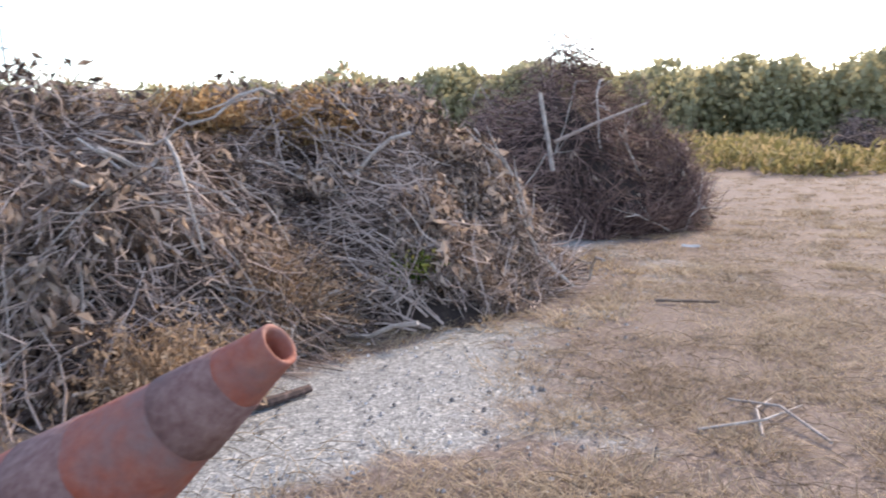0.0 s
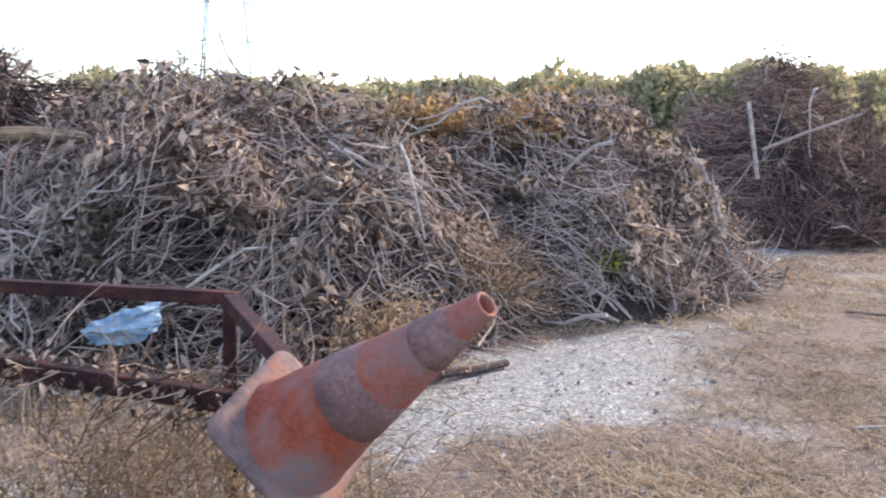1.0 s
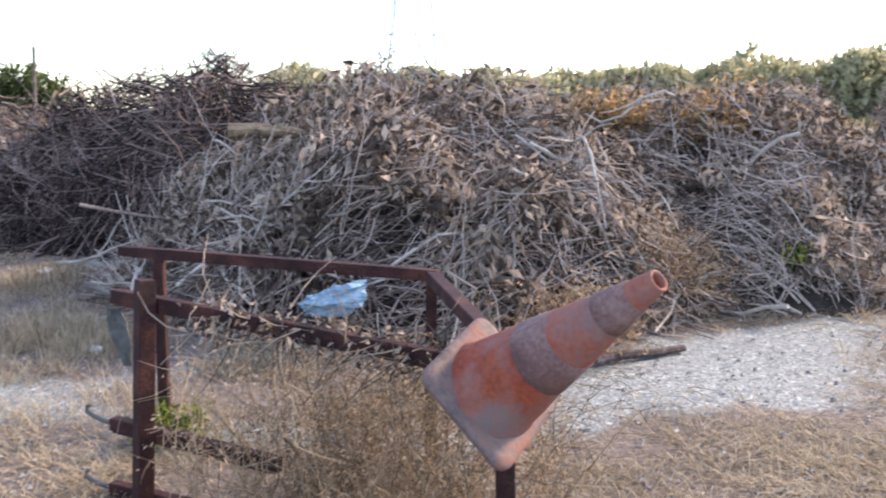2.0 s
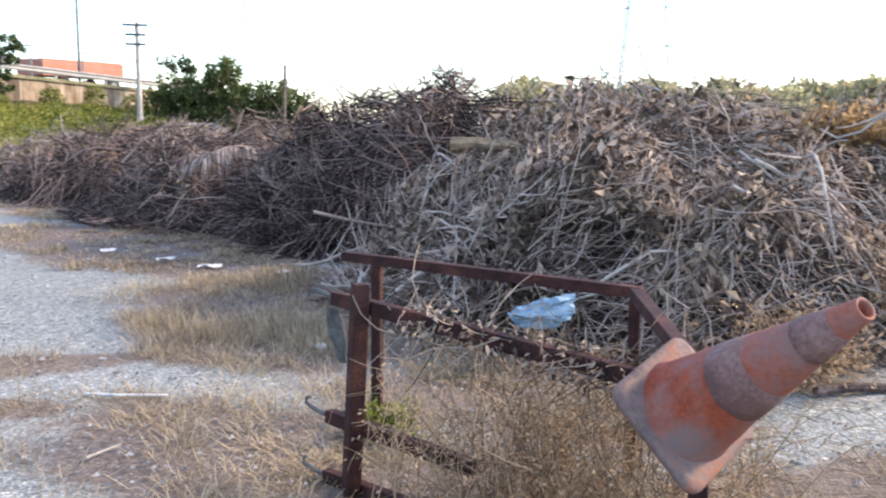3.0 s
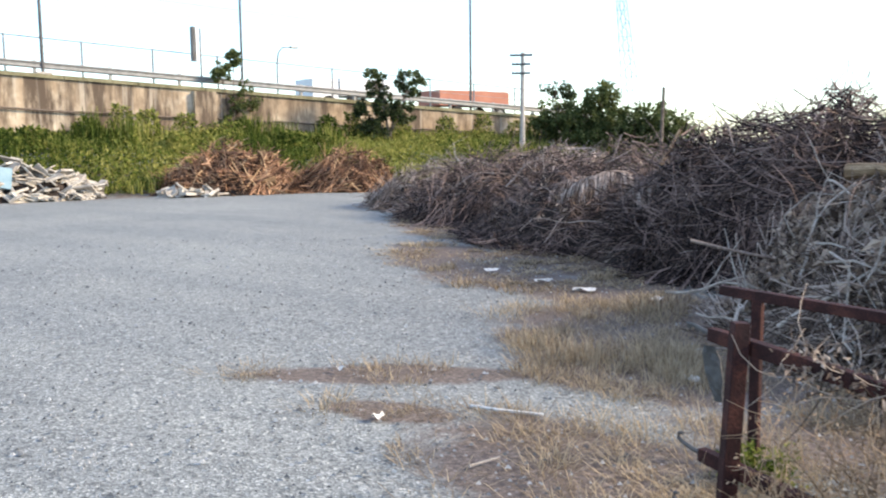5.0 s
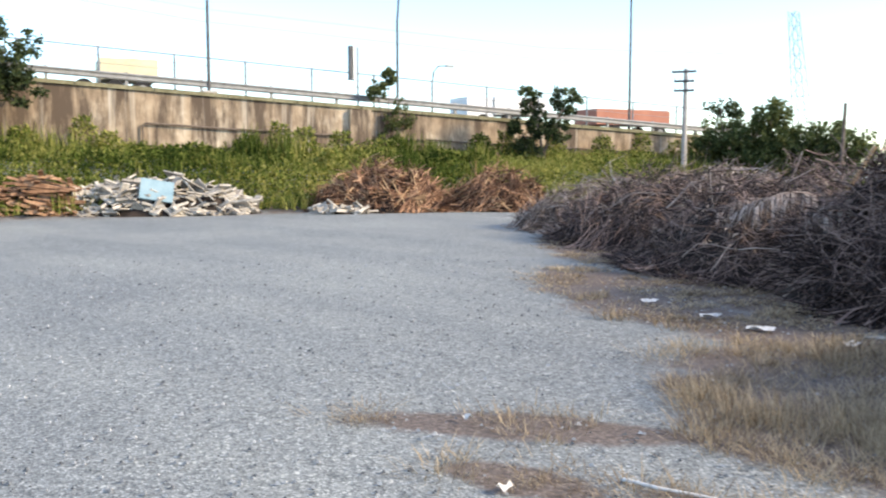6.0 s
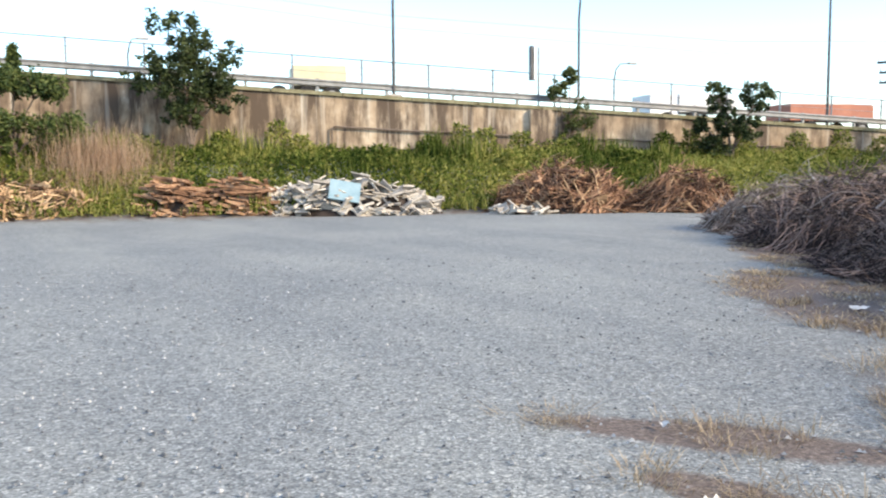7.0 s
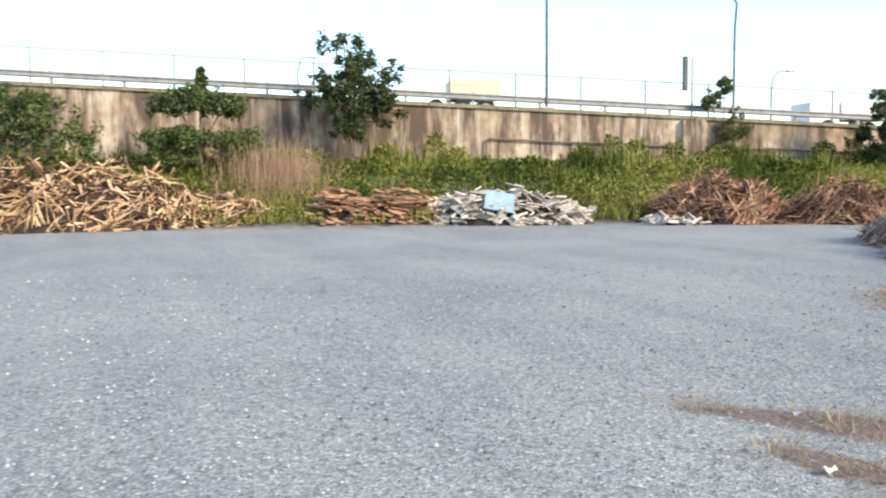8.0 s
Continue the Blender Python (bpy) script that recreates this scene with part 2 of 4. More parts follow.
def ground_material():
    m = bpy.data.materials.new("gravel with dead grass")
    m.use_nodes = True
    nt = m.node_tree
    n, l = nt.nodes, nt.links
    b = n["Principled BSDF"]
    b.inputs["Roughness"].default_value = 0.92
    b.inputs["Specular IOR Level"].default_value = 0.22
    tc = n.new("ShaderNodeTexCoord")

    def noise_at(scale, detail=4, rough=0.6):
        t = n.new("ShaderNodeTexNoise")
        t.inputs["Scale"].default_value, t.inputs["Detail"].default_value, t.inputs["Roughness"].default_value = scale, detail, rough
        l.new(tc.outputs["Object"], t.inputs["Vector"])
        return t

    def ramp_of(src, stops):
        r = n.new("ShaderNodeValToRGB")
        e = r.color_ramp.elements
        e[0].position, e[0].color = stops[0][0], (*stops[0][1], 1)
        e[1].position, e[1].color = stops[-1][0], (*stops[-1][1], 1)
        for p, c in stops[1:-1]:
            e.new(p).color = (*c, 1)
        l.new(src, r.inputs[0])
        return r

    def blend(f, a, c, mode="MIX"):
        x = n.new("ShaderNodeMix")
        x.data_type, x.blend_type = "RGBA", mode
        for sock, v in ((x.inputs[0], f), (x.inputs[6], a), (x.inputs[7], c)):
            if isinstance(v, (int, float, tuple)):
                sock.default_value = v
            else:
                l.new(v, sock)
        return x.outputs[2]

    stones = n.new("ShaderNodeTexVoronoi")
    stones.inputs["Scale"].default_value = 82
    l.new(tc.outputs["Object"], stones.inputs["Vector"])
    cell = n.new("ShaderNodeSeparateColor")
    l.new(stones.outputs["Color"], cell.inputs[0])
    stone = ramp_of(cell.outputs[0], [(0.0, (0.11, 0.122, 0.126)), (0.45, (0.212, 0.226, 0.228)), (0.88, (0.282, 0.300, 0.300)), (1.0, (0.46, 0.48, 0.475))])
    coarse = n.new("ShaderNodeTexVoronoi")   # larger stones, a few of them very pale or dark
    coarse.inputs["Scale"].default_value = 30
    l.new(tc.outputs["Object"], coarse.inputs["Vector"])
    cell2 = n.new("ShaderNodeSeparateColor")
    l.new(coarse.outputs["Color"], cell2.inputs[0])
    lumps = ramp_of(cell2.outputs[1], [(0.0, (0.66, 0.67, 0.69)), (0.18, (0.90, 0.92, 0.93)), (0.80, (1.04, 1.06, 1.07)), (0.94, (1.14, 1.15, 1.15)), (1.0, (1.5, 1.5, 1.48))])
    tracks = n.new("ShaderNodeMapping")   # worn wheel tracks
    tracks.inputs["Rotation"].default_value, tracks.inputs["Scale"].default_value = (0, 0, radians(-58)), (0.10, 0.85, 1)
    l.new(tc.outputs["Object"], tracks.inputs[0])
    worn = noise_at(1.0, 4)
    l.new(tracks.outputs[0], worn.inputs["Vector"])
    worn = ramp_of(worn.outputs[0], [(0.36, (0.94, 0.945, 0.955)), (0.64, (1.09, 1.08, 1.06))])
    wide = ramp_of(noise_at(0.22, 5).outputs[0], [(0.30, (0.84, 0.84, 0.85)), (0.70, (1.15, 1.13, 1.09))])
    gravel = blend(1.0, stone.outputs[0], lumps.outputs[0], "MULTIPLY")
    gravel = blend(1.0, gravel, worn.outputs[0], "MULTIPLY")
    gravel = blend(1.0, gravel, wide.outputs[0], "MULTIPLY")
    straw = ramp_of(noise_at(26, 6, 0.75).outputs[0], [(0.30, (0.042, 0.033, 0.029)), (0.5, (0.132, 0.103, 0.088)), (0.72, (0.32, 0.265, 0.225))])
    edge = noise_at(1.6, 6, 0.7)
    total = None
    for x, y, a, c, turn in PATCHES:
        mp = n.new("ShaderNodeMapping")
        mp.vector_type = "TEXTURE"
        mp.inputs["Location"].default_value, mp.inputs["Rotation"].default_value, mp.inputs["Scale"].default_value = (x, y, 0), (0, 0, radians(turn)), (a, c, 1)
        l.new(tc.outputs["Object"], mp.inputs[0])
        ln = n.new("ShaderNodeVectorMath")
        ln.operation = "LENGTH"
        l.new(mp.outputs[0], ln.inputs[0])
        if total is None:
            total = ln.outputs["Value"]
        else:
            mn = n.new("ShaderNodeMath")
            mn.operation = "MINIMUM"
            l.new(total, mn.inputs[0])
            l.new(ln.outputs["Value"], mn.inputs[1])
            total = mn.outputs[0]
    sm = n.new("ShaderNodeMath")
    sm.operation = "MULTIPLY_ADD"
    l.new(edge.outputs[0], sm.inputs[0])
    sm.inputs[1].default_value = -1.5
    l.new(total, sm.inputs[2])
    mask = ramp_of(sm.outputs[0], [(0.0, (0.92, 0.92, 0.92)), (0.32, (0, 0, 0))])
    mask.color_ramp.elements[0].position = 0.0
    base = blend(mask.outputs[0], gravel, straw.outputs[0])
    l.new(base, b.inputs["Base Color"])
    bp = n.new("ShaderNodeBump")
    bp.inputs["Strength"].default_value, bp.inputs["Distance"].default_value = 0.4, 0.010
    l.new(stones.outputs["Distance"], bp.inputs["Height"])
    l.new(bp.outputs[0], b.inputs["Normal"])
    return m


GROUND = ground_material()


# ---- mesh helpers ----
rng = random.Random(4)


class Buf:
    """Collects vertices and faces of one mesh."""

    def __init__(self):
        self.v, self.f = [], []

    def tube(self, pts, r0, r1, sides=3):
        k0, n = len(self.v), len(pts)
        for i, p in enumerate(pts):
            d = (pts[min(i + 1, n - 1)] - pts[max(i - 1, 0)]).normalized()
            a = d.cross(Vector((0.31, 0.17, 0.93)))
            a = a.normalized() if a.length > 1e-4 else Vector((1, 0, 0))
            c = d.cross(a)
            r = r0 + (r1 - r0) * i / (n - 1)
            for s in range(sides):
                w = 2 * math.pi * s / sides
                self.v.append(p + a * (r * math.cos(w)) + c * (r * math.sin(w)))
        for i in range(n - 1):
            for s in range(sides):
                a, c = k0 + i * sides + s, k0 + i * sides + (s + 1) % sides
                self.f.append((a, c, c + sides, a + sides))
        self.f.append(tuple(range(k0 + sides - 1, k0 - 1, -1)))
        self.f.append(tuple(range(k0 + (n - 1) * sides, k0 + n * sides)))

    def leaf(self, p, way, side, length, width, fold=0.25):
        k = len(self.v)
        up = way.cross(side) * (width * fold)
        self.v += [p, p + way * (length * 0.45) + side * width / 2 + up, p + way * length, p + way * (length * 0.45) - side * width / 2 + up]
        self.f += [(k, k + 1, k + 2), (k, k + 2, k + 3)]

    def blade(self, p, tip, width):
        k = len(self.v)
        s = Vector((-(tip - p).y, (tip - p).x, 0.001)).normalized() * (width / 2)
        mid = p.lerp(tip, 0.55) + Vector((0, 0, 0.15 * (tip - p).length))
        self.v += [p - s, p + s, mid + s * 0.7, mid - s * 0.7, tip]
        self.f += [(k, k + 1, k + 2, k + 3), (k + 3, k + 2, k + 4)]

    def box(self, m, sx, sy, sz, bevel=0.0):
        k = len(self.v)
        for x in (-0.5, 0.5):
            for y in (-0.5, 0.5):
                for z in (-0.5, 0.5):
                    self.v.append(m @ Vector((x * sx, y * sy, z * sz)))
        for q in ((0, 1, 3, 2), (4, 6, 7, 5), (0, 4, 5, 1), (2, 3, 7, 6), (0, 2, 6, 4), (1, 5, 7, 3)):
            self.f.append(tuple(k + i for i in q))

    def mesh(self, name, material, smooth=False):
        me = bpy.data.meshes.new(name)
        me.from_pydata([tuple(v) for v in self.v], [], self.f)
        me.materials.append(material)
        if smooth:
            me.shade_smooth()
        me.update()
        return me


def put(name, buf, material, parent=None, label="", smooth=False):
    ob = new(name, buf.mesh(name, material, smooth))
    ob.parent = parent
    return tagged(ob, label)


def thing(name, x, y, z, label, category, group="", kind=""):
    ob = new(name)
    ob.empty_display_size = 0.2
    ob.location = (x, y, z)
    return tagged(ob, label, category, group, kind)


def unit():
    z = rng.uniform(-1, 1)
    a = rng.uniform(0, 2 * math.pi)
    r = math.sqrt(1 - z * z)
    return Vector((r * math.cos(a), r * math.sin(a), z))


def wander(p, way, length, steps, bend):
    pts = [p.copy()]
    d = way.normalized()
    for _ in range(steps):
        d = (d + unit() * bend).normalized()
        pts.append(pts[-1] + d * (length / steps))
    return pts


# ---- ground ----
def rise(x, y):
    """The grassy bank at the foot of the highway wall."""
    d = (x + 43) * 0.9596 - (y + 8) * 0.2813
    k = max(0.0, min(1.0, (9.5 - d) / 7.5))
    s = k * k * (3 - 2 * k)
    along = (x + 43) * 0.2813 + (y + 8) * 0.9596
    return s * max(0.3, 2.2 - 0.012 * along) if -60 < along < 75 else s * 0.6


gb = Buf()
xs = [-900, -400, -200, -120, -80, -60] + [-50 + i * 1.0 for i in range(41)] + [-9 + i * 0.75 for i in range(30)] + [15, 20, 30, 45, 70, 120, 250, 500, 1000]
ys = [-600, -250, -120, -60, -30] + [-20 + i * 1.0 for i in range(75)] + [58, 64, 75, 90, 120, 200, 400, 800, 1500]
for y in ys:
    for x in xs:
        near = abs(x) < 40 and abs(y) < 40
        z = rise(x, y) + (0.025 * noise.noise(Vector((x * 0.5, y * 0.5, 0))) if near else 0)
        gb.v.append(Vector((x, y, z)))
w = len(xs)
for j in range(len(ys) - 1):
    for i in range(w - 1):
        gb.f.append((j * w + i, j * w + i + 1, (j + 1) * w + i + 1, (j + 1) * w + i))
ground = put("ground", gb, GROUND, smooth=True)
tagged(ground, "pale grey gravel yard with patches of dead grass", "ground", kind="structure")

# ---- highway wall on the far side ----
WALL_A, WALL_U, WALL_N = Vector((-43, -8, 0)), Vector((0.2813, 0.9596, 0)), Vector((0.9596, -0.2813, 0))


def on_wall(s, off, z):
    p = WALL_A + WALL_U * s + WALL_N * off
    return Vector((p.x, p.y, z))


def wall_top(s):
    return 5.93 - 0.0512 * s


WTURN = Matrix(((WALL_U.x, WALL_N.x, 0, 0), (WALL_U.y, WALL_N.y, 0, 0), (0, 0, 1, 0), (0, 0, 0, 1)))
wb = Buf()
S0, S1 = -40, 60
for s in range(S0, S1 + 1, 2):
    for off, z in ((0, 0), (0, wall_top(s)), (-0.45, wall_top(s)), (-0.45, 0)):
        wb.v.append(on_wall(s, off, z))
for i in range((S1 - S0) // 2):
    for k in range(4):
        a = i * 4
        wb.f.append((a + k, a + (k + 1) % 4, a + 4 + (k + 1) % 4, a + 4 + k))
n_end = len(wb.v)
wb.f += [(3, 2, 1, 0), (n_end - 4, n_end - 3, n_end - 2, n_end - 1)]
highway_wall = put("wall_west", wb, WALL)
tagged(highway_wall, "tall rain-streaked concrete retaining wall below a highway", "wall", kind="structure")
cb = Buf()
for s in range(S0, S1, 3):
    cb.box(Matrix.Translation(on_wall(s + 1.49, -0.2, wall_top(s + 1.5) + 0.06)) @ WTURN @ pose(0, 0, 0, 0, 2.93, 0), 2.97, 0.62, 0.16)
put("coping", cb, mat("mossy coping", [(0.12, 0.11, 0.06), (0.26, 0.24, 0.15)], 1.0, fine=8), highway_wall)
for s in (34.9,):
    pb = Buf()
    pb.box(Matrix.Translation(on_wall(s, 0.16, wall_top(s) / 2)) @ WTURN, 1.0, 0.22, wall_top(s) - 0.1)
    put("pilaster", pb, WALL, highway_wall)

# road deck behind the wall and its guard rail and fence
deck = Buf()
for s in (S0, S1):
    for off in (-0.6, -22):
        deck.v.append(on_wall(s, off, wall_top(s) - 0.05))
deck.f.append((0, 1, 3, 2))
tagged(put("road", deck, mat("asphalt", [(0.04, 0.04, 0.04), (0.07, 0.07, 0.068)], 1, fine=20)), "asphalt highway behind the retaining wall", "road", kind="structure")

rail = thing("guard_rail", *on_wall(20, -0.5, wall_top(20)), "galvanised highway guard rail on steel posts", "guard rail")
rb = Buf()
prof = [(0.0, 0.15), (0.05, 0.09), (0.0, 0.03), (0.0, -0.03), (0.05, -0.09), (0.0, -0.15)]
base = rail.location
for s in range(S0, S1 + 1, 2):
    for o, z in prof:
        rb.v.append(on_wall(s, -0.36 + o, wall_top(s) + 0.52 + z) - base)
    for o, z in reversed(prof):
        rb.v.append(on_wall(s, -0.375 + o, wall_top(s) + 0.52 + z) - base)
m12 = 12
for i in range((S1 - S0) // 2):
    for k in range(m12):
        rb.f.append((i * m12 + k, i * m12 + (k + 1) % m12, (i + 1) * m12 + (k + 1) % m12, (i + 1) * m12 + k))
put("beam", rb, STEEL, rail)
for s in range(-20, S1, 3):
    b1 = Buf()
    b1.box(Matrix.Translation(on_wall(s, -0.45, wall_top(s) + 0.38) - base) @ WTURN, 0.12, 0.12, 0.66)
    put("post", b1, STEEL, rail)

fence = thing("fence", *on_wall(20, -0.9, wall_top(20)), "thin wire fence along the highway edge", "fence")
base = fence.location
fb = Buf()
for dz in (1.68, 1.35, 1.05):
    for s in range(S0, S1, 3):
        fb.tube([on_wall(s, -0.9, wall_top(s) + dz) - base, on_wall(s + 3, -0.9, wall_top(s + 3) + dz) - base], 0.028 if dz > 1.6 else 0.010, 0.028 if dz > 1.6 else 0.010, 4)
put("wire", fb, FENCE, fence)
for s in range(-30, S1, 3):
    b1 = Buf()
    b1.tube([on_wall(s, -0.9, wall_top(s) - 0.1) - base, on_wall(s, -0.9, wall_top(s) + 1.72) - base], 0.05, 0.045, 6)
    put("post", b1, FENCE, fence)

pipe = thing("pipe", *on_wall(25.5, 0.12, 2.0), "dark pipe clipped along the concrete wall", "pipe")
pb = Buf()
base = pipe.location
pb.tube([on_wall(25.5, 0.12, 1.6) - base, on_wall(25.5, 0.12, 3.22) - base, on_wall(25.62, 0.12, 3.3) - base] + [on_wall(s, 0.12, 3.3 - (s - 25.5) * 0.039 - 0.05 * (math.sin(s * 0.8) ** 2)) - base for s in range(27, 58, 2)], 0.042, 0.042, 6)
put("tube", pb, BARK, pipe)


# ---- brush piles ----
def heap(cx, cy, rx, ry, h, turn, seed, flank=0.62, lumpy=1.0):
    """Height over the plan of a heap with uneven flanks."""
    ca, sa = math.cos(radians(turn)), math.sin(radians(turn))

    def z(x, y):
        u, v = ((x - cx) * ca + (y - cy) * sa) / rx, (-(x - cx) * sa + (y - cy) * ca) / ry
        r = math.hypot(u, v) + 0.22 * noise.noise(Vector((x * 0.7 + seed, y * 0.7, seed)))
        if r >= 1:
            return 0.0
        k = (1 - r * r) ** flank
        lump = 0.20 * noise.noise(Vector((x * 1.0, y * 1.0, seed + 5))) + 0.27 * noise.noise(Vector((x * 2.1, y * 2.1, seed + 9)))
        return max(0.0, h * k * (1 + lumpy * lump))
    return z


def slope_at(fn, x, y):
    e = 0.12
    return Vector((-(fn(x + e, y) - fn(x - e, y)) / (2 * e), -(fn(x, y + e) - fn(x, y - e)) / (2 * e), 1)).normalized()


def spot(cx, cy, rx, ry, turn, front):
    """A random place on a heap's plan, more often on the flank that faces the yard."""
    ca, sa = math.cos(radians(turn)), math.sin(radians(turn))
    while True:
        r, w2 = rng.random() ** (0.5 if rng.random() < 0.5 else 0.16), rng.uniform(0, 2 * math.pi)
        u, v = 1.04 * r * math.cos(w2), 1.04 * r * math.sin(w2)
        if v < 0.35 or rng.random() > front:
            x, y = u * rx, v * ry
            return cx + x * ca - y * sa, cy + x * sa + y * ca


def brush_pile(cx, cy, rx, ry, h, turn, seed, twigs, leaves, label, twig_mat=None, leaf_mat=None, length=0.95, thick=0.009, limb=14, droop=0.0, front=0.8, leaf_len=0.10, group="brush piles", limb_mat=None, flank=0.62, lumpy=1.0, fuzz=0.04, bend=0.38):
    twig_mat, leaf_mat = twig_mat or TWIG, leaf_mat or LEAF
    fn = heap(cx, cy, rx, ry, h, turn, seed, flank, lumpy)
    root = thing("brush_pile", cx, cy, 0, label, "brush pile", group)
    o = root.location
    ca, sa = math.cos(radians(turn)), math.sin(radians(turn))
    # filler mound under the twigs, coloured as the shade in the gaps
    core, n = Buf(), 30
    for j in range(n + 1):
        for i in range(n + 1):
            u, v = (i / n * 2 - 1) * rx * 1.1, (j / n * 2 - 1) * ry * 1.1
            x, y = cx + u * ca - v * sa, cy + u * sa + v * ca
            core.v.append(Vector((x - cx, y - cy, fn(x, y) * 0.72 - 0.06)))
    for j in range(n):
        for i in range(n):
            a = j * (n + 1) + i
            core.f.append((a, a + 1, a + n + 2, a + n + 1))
    put("core", core, GAPSHADE, root, "near-black filler mound, shade of the gaps put into its colour", smooth=True)
    tw = Buf()
    for _ in range(twigs):
        x, y = spot(cx, cy, rx, ry, turn, front)
        z = fn(x, y)
        nn = slope_at(fn, x, y)
        fl = 7.0 * noise.noise(Vector((x * 0.55, y * 0.55, seed + 2)))
        d = unit() * 0.75 + Vector((math.cos(fl), math.sin(fl), 0.5 * math.sin(fl * 1.7)))
        d = (d - nn * d.dot(nn) * 0.85 + nn * fuzz).normalized()
        if droop:
            d = (d + Vector((0, 0, -droop)) - nn * 0.1).normalized()
        ll = length * rng.uniform(0.2, 0.9)
        p = Vector((x - cx, y - cy, max(0.03, z * (rng.uniform(0.86, 1.01) if rng.random() < 0.6 else rng.uniform(0.45, 0.95))))) - d * ll * 0.4
        p.z = max(p.z, 0.02)
        r = thick * rng.uniform(0.4, 1.3)
        pts = wander(p, d, ll, 4, bend)
        for q in pts:
            q.z = max(q.z, 0.015)
        tw.tube(pts, r, r * 0.35, 3)
        if rng.random() < 0.5:
            tw.tube(wander(pts[2], (d + unit() * 0.9).normalized(), ll * 0.5, 3, 0.25), r * 0.6, r * 0.25, 3)
    tagged(put("brushwood", tw, twig_mat, root, "tangled dry twigs"), kind="stuff")
    if leaves:
        lf = Buf()
        for _ in range(leaves):
            x, y = spot(cx, cy, rx, ry, turn, front)
            z = fn(x, y)
            cl = noise.noise(Vector((x * 1.3, y * 1.3, z * 1.3 + seed)))
            if cl < -0.12:
                continue
            nn = slope_at(fn, x, y)
            p = Vector((x - cx, y - cy, max(0.04, z))) + nn * rng.uniform(-0.06, 0.13) + unit() * 0.05
            p.z = max(p.z, 0.02)
            d = (unit() + Vector((0, 0, -1.0)) + nn * 0.2).normalized()
            s = d.cross(unit()).normalized()
            ln = leaf_len * rng.uniform(0.5, 1.4)
            lf.leaf(p, d, s, ln, ln * rng.uniform(0.3, 0.5), rng.uniform(0.1, 0.6))
        tagged(put("dead_foliage", lf, leaf_mat, root, "withered brown leaves"), kind="stuff")
    for _ in range(limb):
        x, y = spot(cx, cy, rx, ry, turn, 0.95)
        z = fn(x, y)
        nn = slope_at(fn, x, y)
        d = unit()
        d = (d - nn * d.dot(nn) * 0.85).normalized()
        ll = rng.uniform(0.7, 1.6) * min(1.0, length)
        p = Vector((x - cx, y - cy, max(0.08, z))) + nn * 0.03 - d * ll * 0.5
        p.z = max(p.z, 0.06)
        bb = Buf()
        r = rng.uniform(0.009, 0.02) * (2.0 if thick > 0.02 else 1)
        pts = wander(p, d, ll, 7, 0.8 * bend)
        for q in pts:
            hh = fn(q.x + cx, q.y + cy)
            q.z = min(max(q.z, hh * 0.9, 0.04), hh + 0.3)
        bb.tube(pts, r, r * 0.45, 6)
        for k in (2, 3, 4):
            if rng.random() < 0.8:
                bb.tube(wander(pts[k], (d + unit() * 0.8 + nn * 0.3).normalized(), ll * rng.uniform(0.25, 0.45), 4, 0.2), r * 0.55, r * 0.2, 5)
        put("branch", bb, limb_mat or BARE, root, "bleached bare branch")
    return root, fn


brush_pile(2.7, 9.4, 2.7, 2.5, 1.68, 38, 3, 7500, 18000, "big brush pile of olive-brown withered leafy branches", leaf_len=0.10, limb=16)
mid, mid_z = brush_pile(0.0, 8.3, 2.7, 2.6, 1.60, 8, 11, 8500, 20000, "big pile of bleached branches and withered leaves", leaf_len=0.11, limb=60, lumpy=1.25)
brush_pile(-3.0, 11.5, 2.5, 2.2, 1.85, -28, 17, 7500, 0, "dense dark pile of dry bushy brushwood", BRUSH, length=1.35, thick=0.011, limb=10, droop=0.25, lumpy=1.5, fuzz=0.3, limb_mat=TWIG)
brush_pile(-6.9, 13.6, 3.0, 2.4, 1.42, -38, 23, 4200, 900, "low dark pile of brushwood and dry fronds", BRUSH, length=1.1, thick=0.009, droop=0.3, limb=16, flank=1.0, lumpy=1.5, fuzz=0.2, limb_mat=TWIG)
brush_pile(-10.8, 16.6, 3.6, 2.4, 1.35, -40, 29, 3000, 900, "long grey pile of tangled branches", BRUSH, length=1.3, thick=0.012, limb=22, flank=1.05, lumpy=1.5, fuzz=0.15, limb_mat=TWIG)
brush_pile(-14.0, 18.6, 3.1, 2.1, 1.15, -35, 31, 2200, 900, "low grey pile of branches at the yard's edge", TWIG, length=1.2, thick=0.012, limb=16, flank=1.0)
brush_pile(-13.0, 23.0, 5.0, 2.5, 1.45, -40, 37, 2400, 700, "long brown pile of branches behind the others", TWIG, length=1.3, thick=0.018, limb=8)
brush_pile(0.6, 12.2, 3.4, 2.0, 1.85, 5, 41, 3600, 3500, "tall pile of red-brown branches behind", TWIG, TAN, length=1.2, thick=0.011, limb=10)
brush_pile(4.6, 13.2, 2.4, 1.8, 1.85, 25, 43, 2200, 5000, "tall pile of tan leafy branches behind", TWIG, TAN, length=1.0, limb=6)
brush_pile(7.75, 12.6, 2.3, 2.0, 2.35, 30, 47, 7500, 1500, "dark red-brown pile of fine thorny brushwood", mat("red-brown thorn twigs", [(0.045, 0.028, 0.026), (0.14, 0.088, 0.076), (0.32, 0.22, 0.185)], 1.2, island=0.7, fine=30, bump=0.2), length=1.0, thick=0.008, limb=14, flank=0.8, lumpy=1.6, fuzz=0.4)
brush_pile(33.0, 28.6, 3.2, 2.0, 1.7, 40, 53, 1200, 0, "far dark brush pile beside the track", BRUSH, length=1.5, thick=0.02, limb=4)
